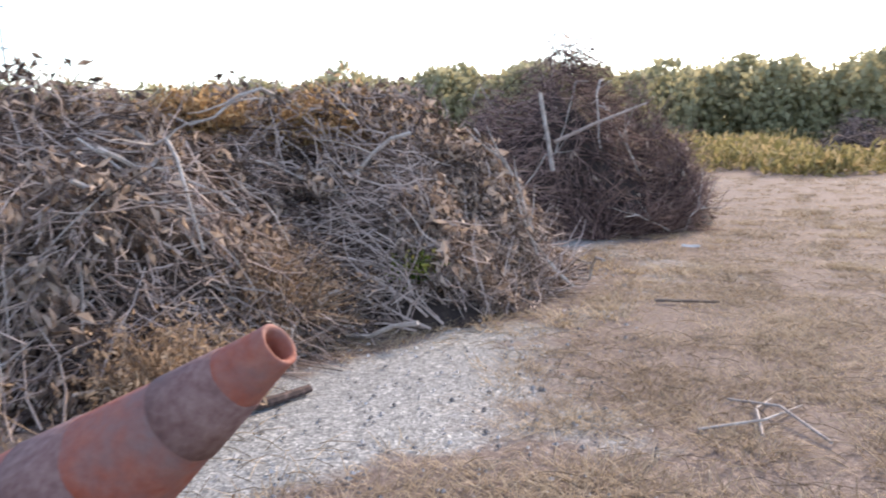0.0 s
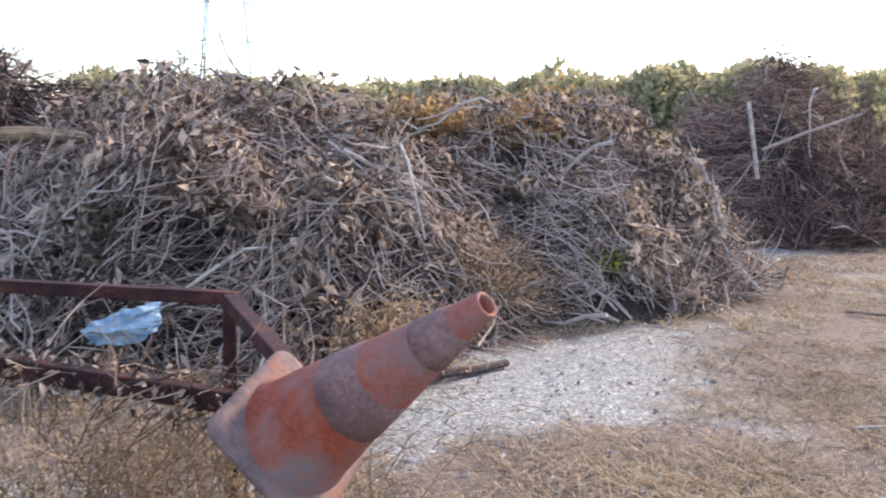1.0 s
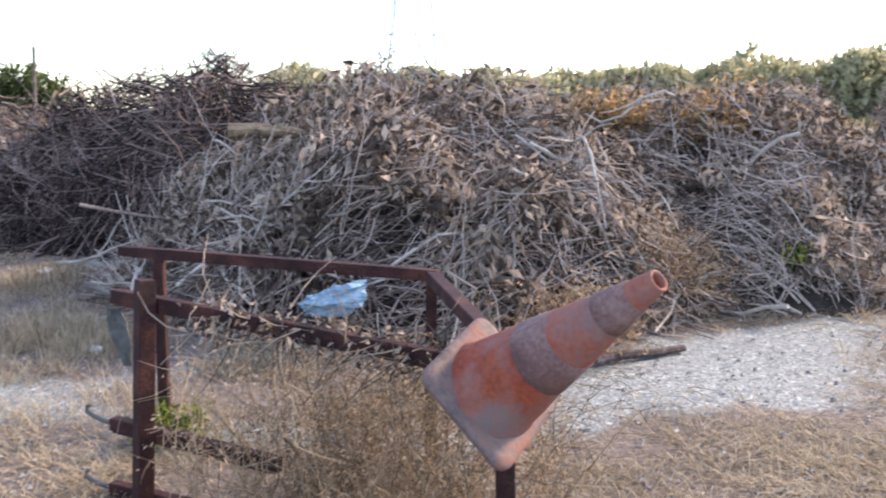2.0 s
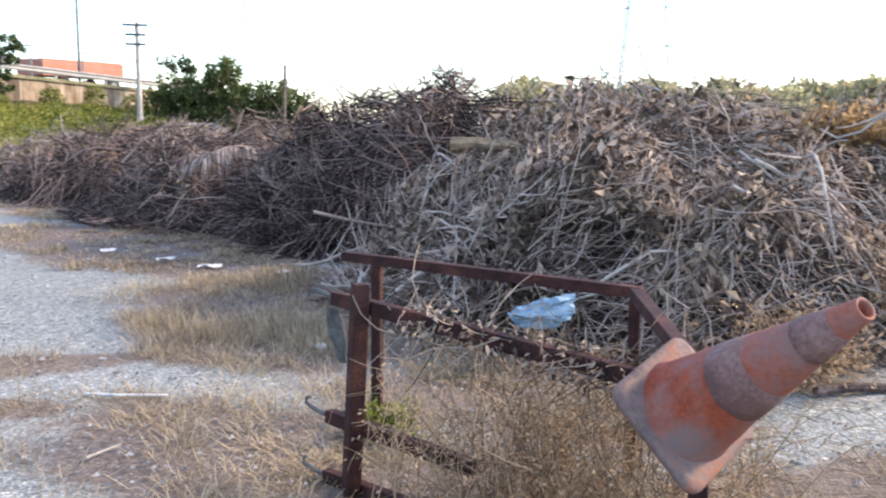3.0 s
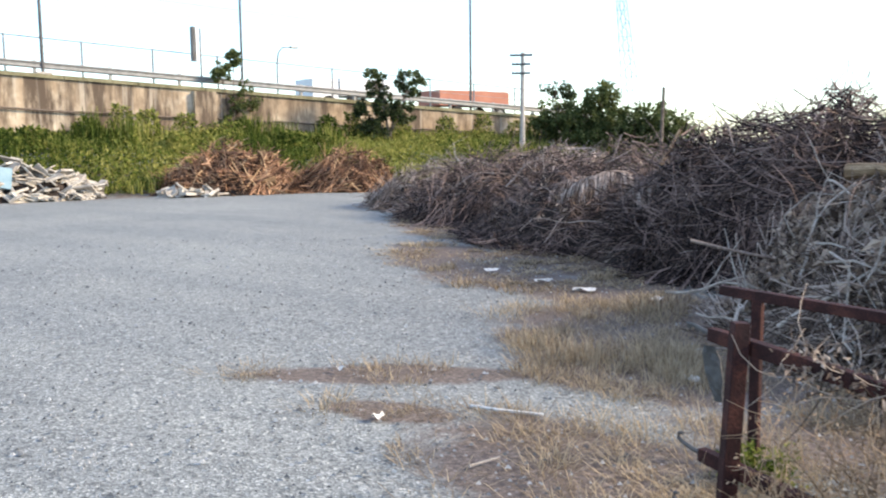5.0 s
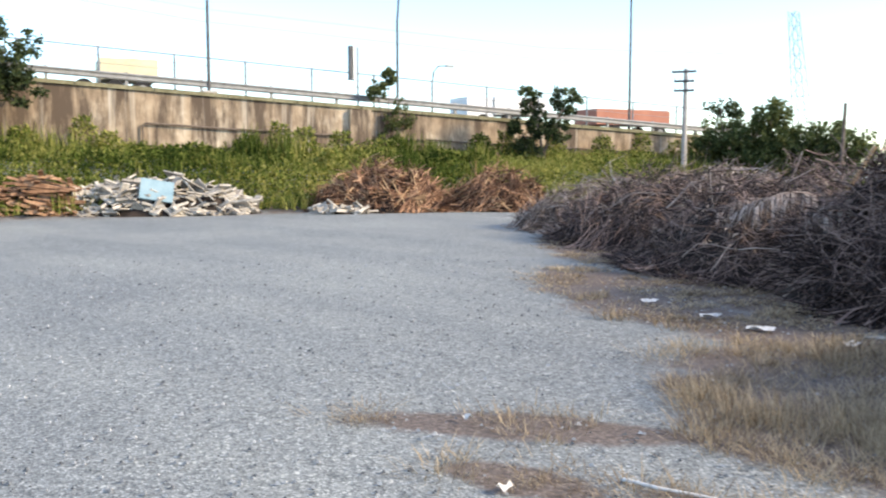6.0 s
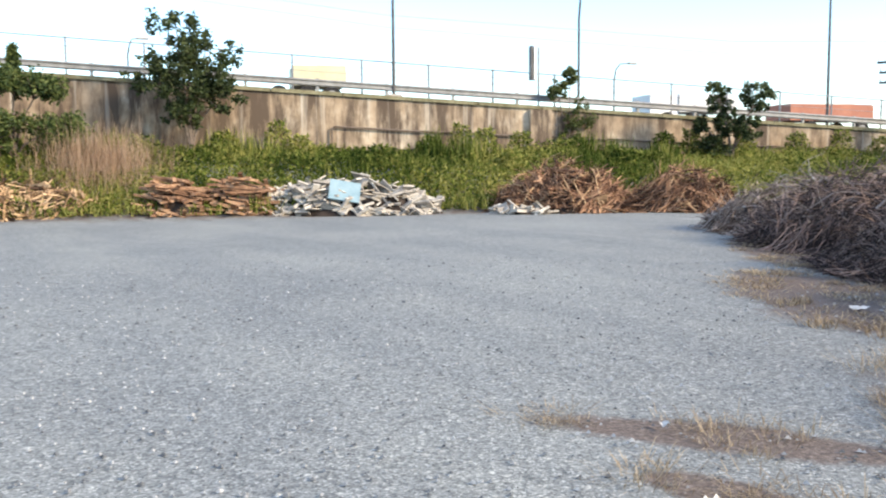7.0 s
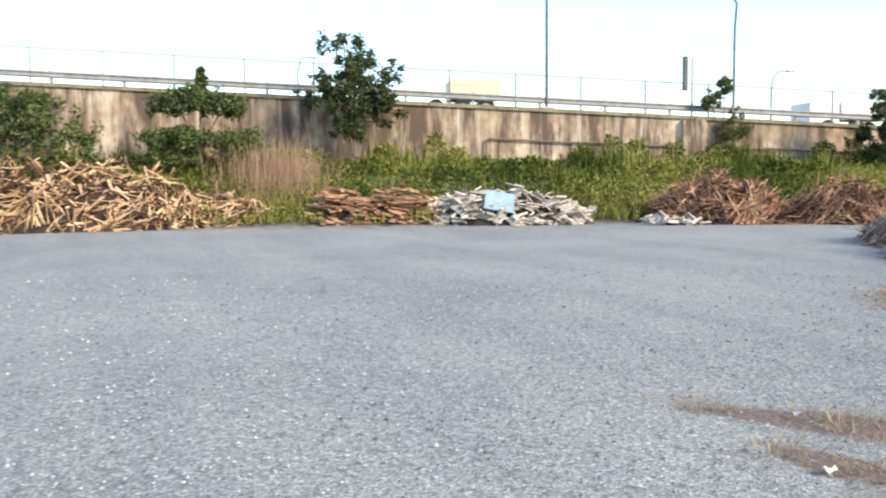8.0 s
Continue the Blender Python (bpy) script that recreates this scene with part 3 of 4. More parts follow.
brush_pile(-24.9, 20.2, 2.4, 1.5, 1.5, 51, 59, 1300, 500, "red-brown pile of sawn branches by the bank", RUSTY, RUSTY, length=1.6, thick=0.034, bend=0.25, lumpy=1.6, limb=30, limb_mat=PALEWOOD)
brush_pile(-22.6, 23.5, 1.9, 1.3, 1.25, 55, 61, 1000, 400, "orange-brown pile of dry branches by the bank", RUSTY, RUSTY, length=1.4, thick=0.03, bend=0.25, lumpy=1.6, limb=22, limb_mat=PALEWOOD)
brush_pile(-32.2, -1.2, 6.2, 2.0, 2.05, 84, 67, 1500, 0, "golden pile of split branches and timber scraps", PALEWOOD, length=1.5, thick=0.055, bend=0.10, lumpy=1.6, limb=60, limb_mat=PALEWOOD)
brush_pile(-31.2, 4.6, 1.6, 1.0, 0.9, 80, 71, 420, 0, "low golden heap of timber scraps", PALEWOOD, length=1.0, thick=0.04, bend=0.12, limb=10, limb_mat=PALEWOOD)


def tuft(cx, cy, cz, r, count, label, material, blade=0.06):
    """A loose bush of dead stalks and leaves."""
    root = thing("dead_bush", cx, cy, 0, label, "dead bush", "dead bushes")
    b = Buf()
    for _ in range(count):
        u = unit()
        u.z = abs(u.z)
        p = Vector((0, 0, cz)) + Vector((u.x * r * 0.25, u.y * r * 0.25, 0))
        pts = wander(p, u + Vector((0, 0, 0.25)), r * rng.uniform(0.5, 1.1), 4, 0.3)
        b.tube(pts, 0.004, 0.0015, 3)
        for q in pts[1:]:
            for _ in range(3):
                d = unit()
                b.leaf(q + unit() * 0.05, d, d.cross(unit()).normalized(), blade * rng.uniform(0.5, 1.3), blade * 0.35)
    tagged(put("foliage", b, material, root), kind="stuff")
    st = Buf()
    st.tube([Vector((0, 0, -0.02)), Vector((0.03, 0.02, max(0.12, cz)))], 0.02, 0.012, 6)
    put("stem", st, BARK, root)


tuft(1.75, 6.75, 0.15, 0.62, 420, "mound of fine brown dead stalks at the pile's foot", WEED, 0.03)
tuft(1.65, 8.6, 1.35, 0.42, 260, "golden dead leafy bush on top of the pile", TAN, 0.08)
tuft(2.6, 8.7, 1.30, 0.5, 200, "tan dead leafy bush on top of the pile", TAN, 0.08)
tuft(3.3, 9.2, 1.30, 0.5, 200, "tan dead leafy bush on top of the pile", TAN, 0.08)
tuft(0.95, 5.4, 0.12, 0.42, 200, "low tangle of dry brown weeds", WEED, 0.05)
tuft(2.9, 6.95, 0.35, 0.16, 50, "small bright green weed among dead leaves", GREEN, 0.09)
tuft(4.75, 9.0, 0.12, 0.16, 40, "small green weed at the pile's foot", GREEN, 0.07)
tuft(-1.15, 3.85, 0.03, 0.16, 60, "low green weed beside the steel frame", GREEN, 0.05)


def frond(x, y, z, way, length, label):
    """A dry palm frond: a bowed midrib with hanging leaflets."""
    length *= 0.6
    root = thing("palm_frond", x, y, z, label, "palm frond", "palm fronds")
    pts = [Vector((0, 0, 0))]
    d = Vector(way).normalized()
    for k in range(8):
        d = (d + Vector((0, 0, -0.16))).normalized()
        pts.append(pts[-1] + d * (length / 8))
        pts[-1].z = max(pts[-1].z, 0.05 - z)
    b = Buf()
    b.tube(pts, 0.016, 0.005, 6)
    put("midrib", b, TWIG, root)
    lb = Buf()
    for k in range(1, 9):
        for j in range(10):
            q = pts[k - 1].lerp(pts[k], j / 10)
            side = d.cross(Vector((0, 0, 1))).normalized() * (1 if j % 2 else -1)
            tip = q + side * rng.uniform(0.1, 0.28) + Vector((0, 0, -rng.uniform(0.15, 0.4))) + d * 0.12
            tip.z = max(tip.z, 0.02 - z)
            lb.blade(q, tip, 0.016)
    tagged(put("leaf_fringe", lb, TWIG, root, "hanging grey dry leaflets"), kind="stuff")


for x, y, z, w, ln in ((-5.7, 11.9, 1.15, (-0.5, -0.6, 0.4), 1.5), (-6.2, 12.2, 1.10, (-0.9, -0.4, 0.3), 1.5), (-5.1, 11.4, 1.05, (-0.2, -0.8, 0.3), 1.4), (-6.7, 12.6, 1.05, (-0.7, -0.7, 0.4), 1.4), (-7.4, 12.8, 0.90, (-0.8, -0.4, 0.3), 1.3), (-4.5, 11.0, 1.20, (-0.5, -0.5, 0.2), 1.3)):
    frond(x, y, z, w, ln, "dry grey palm frond draped over the pile")


# ---- steel frame with the traffic cone ----
def bar(name, a, c, wide, parent, label="", deep=None):
    """A square steel bar from a to c with worn edges."""
    a, c = Vector(a), Vector(c)
    bm = bmesh.new()
    bmesh.ops.create_cube(bm, size=1)
    d = c - a
    turn = d.to_track_quat("Z", "Y").to_matrix().to_4x4()
    bmesh.ops.bevel(bm, geom=bm.edges[:], offset=0.06, segments=1, affect="EDGES")
    bmesh.ops.transform(bm, verts=bm.verts, matrix=Matrix.Translation((a + c) / 2 - parent.location) @ turn @ Matrix.Diagonal((wide, deep or wide, d.length, 1)))
    me = bpy.data.meshes.new(name)
    bm.to_mesh(me)
    bm.free()
    me.materials.append(RUST)
    ob = new(name, me)
    ob.parent = parent
    return tagged(ob, label)


FL, FLT = Vector((-1.05, 3.15, 0)), Vector((-1.015, 3.18, 0.90))
BL = Vector((-1.25, 4.10, 0))
BR = Vector((0.06, 3.66, 0))
FR = Vector((0.30, 2.60, 0))
stand = thing("steel_frame", -0.5, 3.4, 0, "rusted red steel frame stand overgrown with vines", "steel frame")
up = Vector((0, 0, 0.84))
bar("post", FL, FLT, 0.065, stand)
bar("leg", BL, BL + up, 0.05, stand)
bar("leg", BR, BR + up - Vector((0, 0, 0.015)), 0.05, stand)
bar("leg", FR + Vector((0.02, 0, 0)), FR + Vector((0, 0, 0.72)), 0.06, stand)
bar("top_rail", (-1.46, 4.18, 0.855), BR + Vector((0.03, -0.01, 0.838)), 0.05, stand)
bar("side_rail", BR + Vector((0, 0, 0.833)), FR + Vector((-0.02, 0.04, 0.80)), 0.055, stand)
for za, zc in ((0.80, 0.72), (0.29, 0.25), (0.03, 0.03)):
    a = FLT.lerp(FL, 1 - za / 0.9)
    a.z = za
    c = Vector((FR.x, FR.y, zc))
    dd = (c - a).normalized()
    if za < 0.5:   # the lower bars are broken off short
        c = a.lerp(c, 0.42)
    bar("crossbar", a - dd * 0.20 + Vector((0.02, 0.055, 0)), c, 0.045, stand, deep=0.06)
    hk = Buf()
    s0 = a - dd * 0.19 + Vector((0.02, 0.055, 0)) - stand.location
    hk.tube([s0, s0 - dd * 0.06 + Vector((0, 0, 0.006)), s0 - dd * 0.11 + Vector((0, 0, 0.016)), s0 - dd * 0.145 + Vector((0, 0, 0.03 if za < 0.5 else 0.014)), s0 - dd * 0.14 + Vector((0, 0, 0.052 if za < 0.5 else 0.004)), s0 - dd * 0.115 + Vector((0, 0, 0.058 if za < 0.5 else -0.002))], 0.011, 0.008, 6)
    put("hook", hk, DARKSTEEL, stand, "bent wire hook")

cone = thing("traffic_cone", 0.256, 2.529, 0.682, "scuffed orange traffic cone tipped over the frame's corner", "traffic cone")
ax, e1 = Vector((0.563, -0.572, 0.597)).normalized(), Vector((0.652, -0.138, -0.746))
e1 = (e1 - ax * e1.dot(ax)).normalized()
e2 = ax.cross(e1)
cone.matrix_basis = Matrix.Translation(cone.location) @ Matrix(((e1.x, e2.x, ax.x, 0), (e1.y, e2.y, ax.y, 0), (e1.z, e2.z, ax.z, 0), (0, 0, 0, 1)))


def revolve(prof, n=40, wobble=0.0):
    b = Buf()
    for r, z in prof:
        for k in range(n):
            a = 2 * math.pi * k / n
            q = r * (1 + wobble * noise.noise(Vector((math.cos(a) * 2, math.sin(a) * 2, z * 6))))
            b.v.append(Vector((q * math.cos(a), q * math.sin(a), z)))
    for j in range(len(prof) - 1):
        for k in range(n):
            b.f.append((j * n + k, j * n + (k + 1) % n, (j + 1) * n + (k + 1) % n, (j + 1) * n + k))
    return b


TIP = 0.715
shell = [(0.165, 0.012), (0.150, 0.05)] + [(0.150 - 0.118 * k / 10, 0.05 + (TIP - 0.06) * k / 10) for k in range(1, 11)] + [(0.0315, TIP - 0.002), (0.027, TIP), (0.022, TIP - 0.004), (0.021, TIP - 0.03), (0.06, TIP - 0.3), (0.13, 0.02)]
put("body", revolve(shell, wobble=0.05), CONE, cone, smooth=True)
for z0, z1 in ((0.24, 0.37), (0.52, 0.63)):
    rr = lambda z: 0.150 - 0.118 * (z - 0.05) / (TIP - 0.06) + 0.0025
    put("sleeve", revolve([(rr(z0) - 0.003, z0), (rr(z0), z0 + 0.002), (rr(z1), z1 - 0.002), (rr(z1) - 0.003, z1)], wobble=0.04), SLEEVE, cone, "dull greyed reflective sleeve", smooth=True)
def rounded_square(half, corner, n=6):
    out = []
    for k, (sx, sy) in enumerate(((1, 1), (-1, 1), (-1, -1), (1, -1))):
        for i in range(n + 1):
            w2 = math.pi / 2 * (k + i / n)
            out.append((sx * (half - corner) + corner * math.cos(w2), sy * (half - corner) + corner * math.sin(w2)))
    return out


cb = Buf()
layers = ((0.183, -0.016), (0.192, -0.012), (0.193, 0.006), (0.186, 0.014), (0.168, 0.017))
ring = len(rounded_square(0.19, 0.045))
for half, z in layers:
    for x, y in rounded_square(half, 0.045):
        cb.v.append(Vector((x, y, z + 0.012 * noise.noise(Vector((x * 5, y * 5, 1))))))
for j in range(len(layers) - 1):
    for k in range(ring):
        cb.f.append((j * ring + k, j * ring + (k + 1) % ring, (j + 1) * ring + (k + 1) % ring, (j + 1) * ring + k))
cb.f.append(tuple(range(ring - 1, -1, -1)))
cb.f.append(tuple(range((len(layers) - 1) * ring, len(layers) * ring)))
put("base", cb, GRIME, cone, "square scuffed rubber base", smooth=True)


# ---- trees ----
def tree(name, x, y, z0, height, crown, clumps, leaves, label, leaf=0.22, lean=0.0, leaf_mat=None, trunk_r=0.09):
    """crown: list of (dx, dy, z, rx, rz) lobes above the base."""
    root = thing(name, x, y, z0, label, "tree" if name != "shrub" else "shrub", "trees")
    tb = Buf()
    for k, (dx, dy, z, rx, rz) in enumerate(crown):
        mid_p = Vector((dx * 0.25, dy * 0.25, z * 0.5))
        tb.tube([Vector((0.03 * k, 0, -0.3)), Vector((dx * 0.08, dy * 0.08, z * 0.25)), mid_p, Vector((dx * 0.8, dy * 0.8, z * 0.85)), Vector((dx, dy, z + rz * 0.6))], trunk_r if k == 0 else trunk_r * 0.7, trunk_r * 0.2, 7)
        for _ in range(5):
            u = unit()
            tb.tube(wander(Vector((dx * 0.8, dy * 0.8, z * 0.85)), Vector((u.x, u.y, abs(u.z) * 0.8)), rx * 0.9, 4, 0.2), trunk_r * 0.3, trunk_r * 0.08, 5)
    put("trunk", tb, BARK, root)
    lb = Buf()
    for dx, dy, z, rx, rz in crown:
        c = Vector((dx, dy, z))
        for _ in range(clumps):
            u = unit() * rng.uniform(0.45, 1.05)
            p = c + Vector((u.x * rx, u.y * rx, u.z * rz))
            cr = rng.uniform(0.12, 0.26) * min(rx, 2.2)
            for _ in range(leaves):
                q = p + unit() * cr * rng.random() ** 0.5
                d = (unit() + Vector((0, 0, -0.2))).normalized()
                ln = leaf * rng.uniform(0.6, 1.4)
                lb.leaf(q, d, d.cross(unit()).normalized(), ln, ln * 0.5, 0.2)
    tagged(put("crown", lb, leaf_mat or FOLIAGE, root), kind="stuff")
    return root


def at_bank(x, y):
    return rise(x, y)


def plant(name, x, y, *a, **k):
    return tree(name, x, y, at_bank(x, y) - 0.02, *a, **k)


plant("tree", -35.5, 10.4, 5.6, [(0.2, -0.5, 4.6, 1.15, 1.1), (0, 0.9, 3.9, 1.2, 1.1), (0, -1.3, 3.1, 1.1, 0.9), (0, 1.1, 2.5, 1.0, 0.9), (0.1, 0.0, 3.0, 1.4, 1.2), (0.1, -0.2, 1.8, 0.9, 0.7)], 40, 36, "dark broad-leaved tree growing against the wall", leaf=0.18)
plant("tree", -35.8, 4.2, 3.0, [(0, -0.8, 2.75, 1.2, 0.4), (0, 0.9, 2.7, 1.2, 0.42), (0, 0.1, 3.0, 1.2, 0.4), (0.3, -1.0, 0.9, 1.1, 0.7), (0.3, 1.2, 1.25, 1.4, 0.5), (0.3, -0.9, 1.45, 1.4, 0.4), (0, 0.1, 3.7, 0.15, 0.45)], 46, 34, "layered green tree with spreading branches", leaf=0.17, leaf_mat=MIDGREEN)
plant("tree", -35.0, -3.0, 3.2, [(0, 0.6, 3.5, 1.5, 0.8), (0.2, 1.5, 3.0, 1.3, 0.8), (0.3, 2.2, 2.1, 1.6, 1.0), (0.3, -1.5, 2.7, 1.9, 1.2), (0.6, 0.2, 1.1, 1.9, 0.9), (0.2, 0.2, 1.8, 1.6, 1.0)], 44, 34, "dense dark green tree behind the timber heap", leaf=0.18, leaf_mat=MIDGREEN)
plant("shrub", -33.9, 1.0, 1.2, [(0, 0, 0.5, 1.1, 0.5), (0, 1.2, 0.4, 0.8, 0.4)], 24, 16, "low green shrub beside the timber heap")
plant("tree", -32.6, 26.7, 4.6, [(-0.2, -0.5, 3.2, 0.45, 0.5), (0, 0.1, 3.9, 0.3, 0.45), (0.2, 0.6, 2.2, 0.7, 0.7), (0, 0.1, 1.2, 0.55, 0.9)], 34, 22, "spindly sapling with thin yellow-green leaves", leaf=0.15, leaf_mat=OLIVE, trunk_r=0.05)
plant("tree", -28.3, 32.5, 4.0, [(-0.45, -0.5, 3.0, 0.7, 0.75), (-0.2, -0.2, 1.8, 0.75, 0.7), (0.7, 0.8, 2.9, 0.75, 0.8), (0.5, 0.4, 1.6, 0.6, 0.6), (-0.6, -0.6, 0.8, 0.75, 0.55), (-0.85, -0.95, 1.7, 0.35, 0.3)], 32, 36, "small dark tree with two crowns by the bank", leaf=0.17)
for x, y, h, r in ((-24.6, 42.0, 3.1, 1.4), (-23.2, 42.4, 3.0, 1.4), (-22.3, 42.6, 4.0, 0.9), (-20.9, 43.8, 2.9, 1.4), (-19.4, 44.2, 2.8, 1.4)):
    tree("tree", x, y, 0, h + 1, [(0, 0, h, r, 0.9), (-r * 0.6, 0, h * 0.75, r * 0.8, 1.0), (r * 0.6, 0, h * 0.7, r * 0.8, 0.8)], 58, 26, "rounded green tree beyond the yard", leaf=0.21, leaf_mat=OLIVE, trunk_r=0.14)
plant("shrub", -25.6, 43.5, 1.5, [(0, 0, 3.2, 0.9, 0.5), (0.5, 0.6, 2.9, 0.5, 0.4)], 18, 14, "small dark bush at the highway's edge")

# far wood on the horizon, its leaf colour lightened to give the haze
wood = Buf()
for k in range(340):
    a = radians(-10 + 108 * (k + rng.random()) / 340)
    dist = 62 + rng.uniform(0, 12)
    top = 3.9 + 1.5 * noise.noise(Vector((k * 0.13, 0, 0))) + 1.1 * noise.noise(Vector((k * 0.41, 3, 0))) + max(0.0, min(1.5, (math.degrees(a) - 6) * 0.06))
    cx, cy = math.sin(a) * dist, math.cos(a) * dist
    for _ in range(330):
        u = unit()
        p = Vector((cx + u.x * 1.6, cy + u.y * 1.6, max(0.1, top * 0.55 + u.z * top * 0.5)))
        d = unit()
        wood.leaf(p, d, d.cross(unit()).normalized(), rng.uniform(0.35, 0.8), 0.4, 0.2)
tagged(put("woodland", wood, FARLEAF), "low belt of green trees on the horizon, haze put into the leaf colour", "woodland", kind="stuff")

scrub = Buf()   # yellowing scrub where the yard runs out, below the wood
for k in range(420):
    a = radians(20 + 62 * rng.random())
    dist = rng.uniform(30, 60)
    cx, cy = math.sin(a) * dist, math.cos(a) * dist
    if math.hypot(cx - 33, cy - 28.6) < 4.5 or math.hypot(cx - 30, cy - 26) < 4:
        continue
    top = 0.35 + (0.02 * dist) * rng.random()
    for _ in range(110):
        u = unit()
        p = Vector((cx + u.x * 1.3, cy + u.y * 1.3, top * rng.random()))
        d = (unit() + Vector((0, 0, 0.6))).normalized()
        scrub.leaf(p, d, d.cross(unit()).normalized(), rng.uniform(0.2, 0.5), 0.12, 0.2)
tagged(put("scrub", scrub, mat("yellowing scrub leaves", [(0.13, 0.12, 0.045), (0.27, 0.235, 0.10), (0.46, 0.36, 0.20)], 0.12, island=0.5, fine=3, bump=0, thin=0.45)), "low yellow-green scrub at the edge of the yard", "scrub", kind="stuff")

# ---- bank vegetation ----
bank = Buf()
for _ in range(12000):
    sx, off = rng.uniform(-8, 60), rng.uniform(0.2, 8.6)
    p = on_wall(sx, off, 0)
    p.z = rise(p.x, p.y)
    tall = 0.25 + 0.55 * max(0, noise.noise(Vector((sx * 0.45, off * 0.6, 1)))) + (0.9 * max(0, noise.noise(Vector((sx * 0.7, 0, 8)))) if off < 3 else 0)
    for _ in range(15):
        u = unit()
        q = p + Vector((u.x * 0.45, u.y * 0.45, tall * rng.random()))
        d = (unit() + Vector((0, 0, 0.5))).normalized()
        ln = rng.uniform(0.09, 0.24)
        bank.leaf(q, d, d.cross(unit()).normalized(), ln, ln * 0.4, 0.2)
for sx, off, tall in ((21, 1.5, 1.0), (23.2, 0.9, 1.5), (24, 1.6, 0.9), (29.5, 1.2, 1.0), (30.8, 1.4, 1.5), (31.6, 2.2, 1.3), (33.4, 1.8, 1.2), (36.2, 1.2, 1.0), (40.5, 1.2, 1.3), (42.0, 1.0, 1.5), (44.8, 1.0, 1.2), (47.5, 1.2, 1.4), (50, 1.2, 1.6), (52, 1.5, 1.3), (13, 1.2, 0.9), (17, 1.4, 0.8), (27, 3.5, 0.7), (32, 4.4, 0.8), (37, 4.0, 0.8)):
    p = on_wall(sx, off, 0)
    p.z = rise(p.x, p.y)
    for _ in range(420):
        u = unit()
        h = rng.random() ** 0.8
        q = p + Vector((u.x * 0.75 * (1.1 - h * 0.7), u.y * 0.75 * (1.1 - h * 0.7), tall * h))
        d = (unit() + Vector((0, 0, 0.3))).normalized()
        ln = rng.uniform(0.12, 0.28)
        bank.leaf(q, d, d.cross(unit()).normalized(), ln, ln * 0.38, 0.2)
for _ in range(46):   # taller weeds in clumps along the foot of the wall
    sx, off, tall = rng.uniform(2, 58), rng.uniform(0.5, 3.2), rng.uniform(0.7, 1.7)
    p = on_wall(sx, off, 0)
    p.z = rise(p.x, p.y)
    for _ in range(70):
        q = p + Vector((rng.gauss(0, 0.35), rng.gauss(0, 0.35), 0))
        bank.blade(q, q + Vector((rng.gauss(0, 0.22), rng.gauss(0, 0.22), tall * rng.uniform(0.4, 1.0))), 0.045)
for _ in range(5200):   # long grass over the face of the bank
    sx, off = rng.uniform(-8, 60), rng.uniform(1.5, 9.2)
    p = on_wall(sx, off, 0)
    p.z = rise(p.x, p.y)
    long = 0.25 + 0.5 * max(0.0, noise.noise(Vector((sx * 0.3, off * 0.5, 6))) + 0.2)
    for _ in range(5):
        q = p + Vector((rng.gauss(0, 0.12), rng.gauss(0, 0.12), 0.1))
        bank.blade(q, q + Vector((rng.gauss(0, 0.16), rng.gauss(0, 0.16), long * rng.uniform(0.6, 1.3))), 0.03)
tagged(put("bank_grass", bank, GREEN), "lush green weeds on the bank below the wall", "grass", kind="stuff")
reed = Buf()
for _ in range(4200):
    p = Vector((-33.6 + rng.gauss(0, 1.0), 6.7 + rng.gauss(0, 0.95), 0))
    p.z = rise(p.x, p.y) - 0.02
    reed.blade(p, p + Vector((rng.gauss(0, 0.45), rng.gauss(0, 0.45), abs(rng.gauss(0.2, 0.75)) + 0.2)), 0.013)
tagged(put("dead_weeds", reed, mat("tan dead weeds", [(0.22, 0.14, 0.085), (0.42, 0.29, 0.19), (0.58, 0.43, 0.30)], 0.6, island=0.5, fine=10, bump=0, thin=0.4)), "tall tan dead weeds on the bank", "weeds", kind="stuff")

# ---- dry grass on the yard ----
hay = Buf()
for x, y, a, c, turn in PATCHES:
    ca, sa = math.cos(radians(turn)), math.sin(radians(turn))
    far = math.hypot(x, y)
    if far > 34 or x < -30:
        continue
    for _ in range(int(min(900, 230 * a * c if far < 8 else 50 * a * c))):
        r, w2 = math.sqrt(rng.random()) * 1.05, rng.uniform(0, 2 * math.pi)
        u, v = a * r * math.cos(w2), c * r * math.sin(w2)
        tx, ty = x + u * ca - v * sa, y + u * sa + v * ca
        if noise.noise(Vector((tx * 1.6, ty * 1.6, 2))) < -0.15 or math.hypot(tx - 0.2, ty - 0.6) < 1.1 or tx > 3 and ty > 6 + (tx - 1) * 0.95:
            continue
        lush = 0.03 + 0.14 * max(0, noise.noise(Vector((tx * 0.8, ty * 0.8, 4)))) + 0.03 * rng.random()
        lush *= 1.25 if tx < -1 and 4 < ty < 8 else 0.6 if tx < 0.2 else 0.38
        spread = rng.uniform(0.04, 0.11)
        for _ in range(rng.randint(12, 30)):
            p = Vector((tx + rng.gauss(0, spread), ty + rng.gauss(0, spread), 0.0))
            out = Vector((p.x - tx, p.y - ty, 0)) * 0.8
            hay.blade(p, p + out + Vector((rng.gauss(0, 0.05), rng.gauss(0, 0.05), lush * rng.uniform(0.4, 1.5))), 0.005 if far < 8 else 0.012)
tagged(put("dry_grass", hay, HAY), "straw-coloured dead grass tufts on the gravel", "grass", kind="stuff")

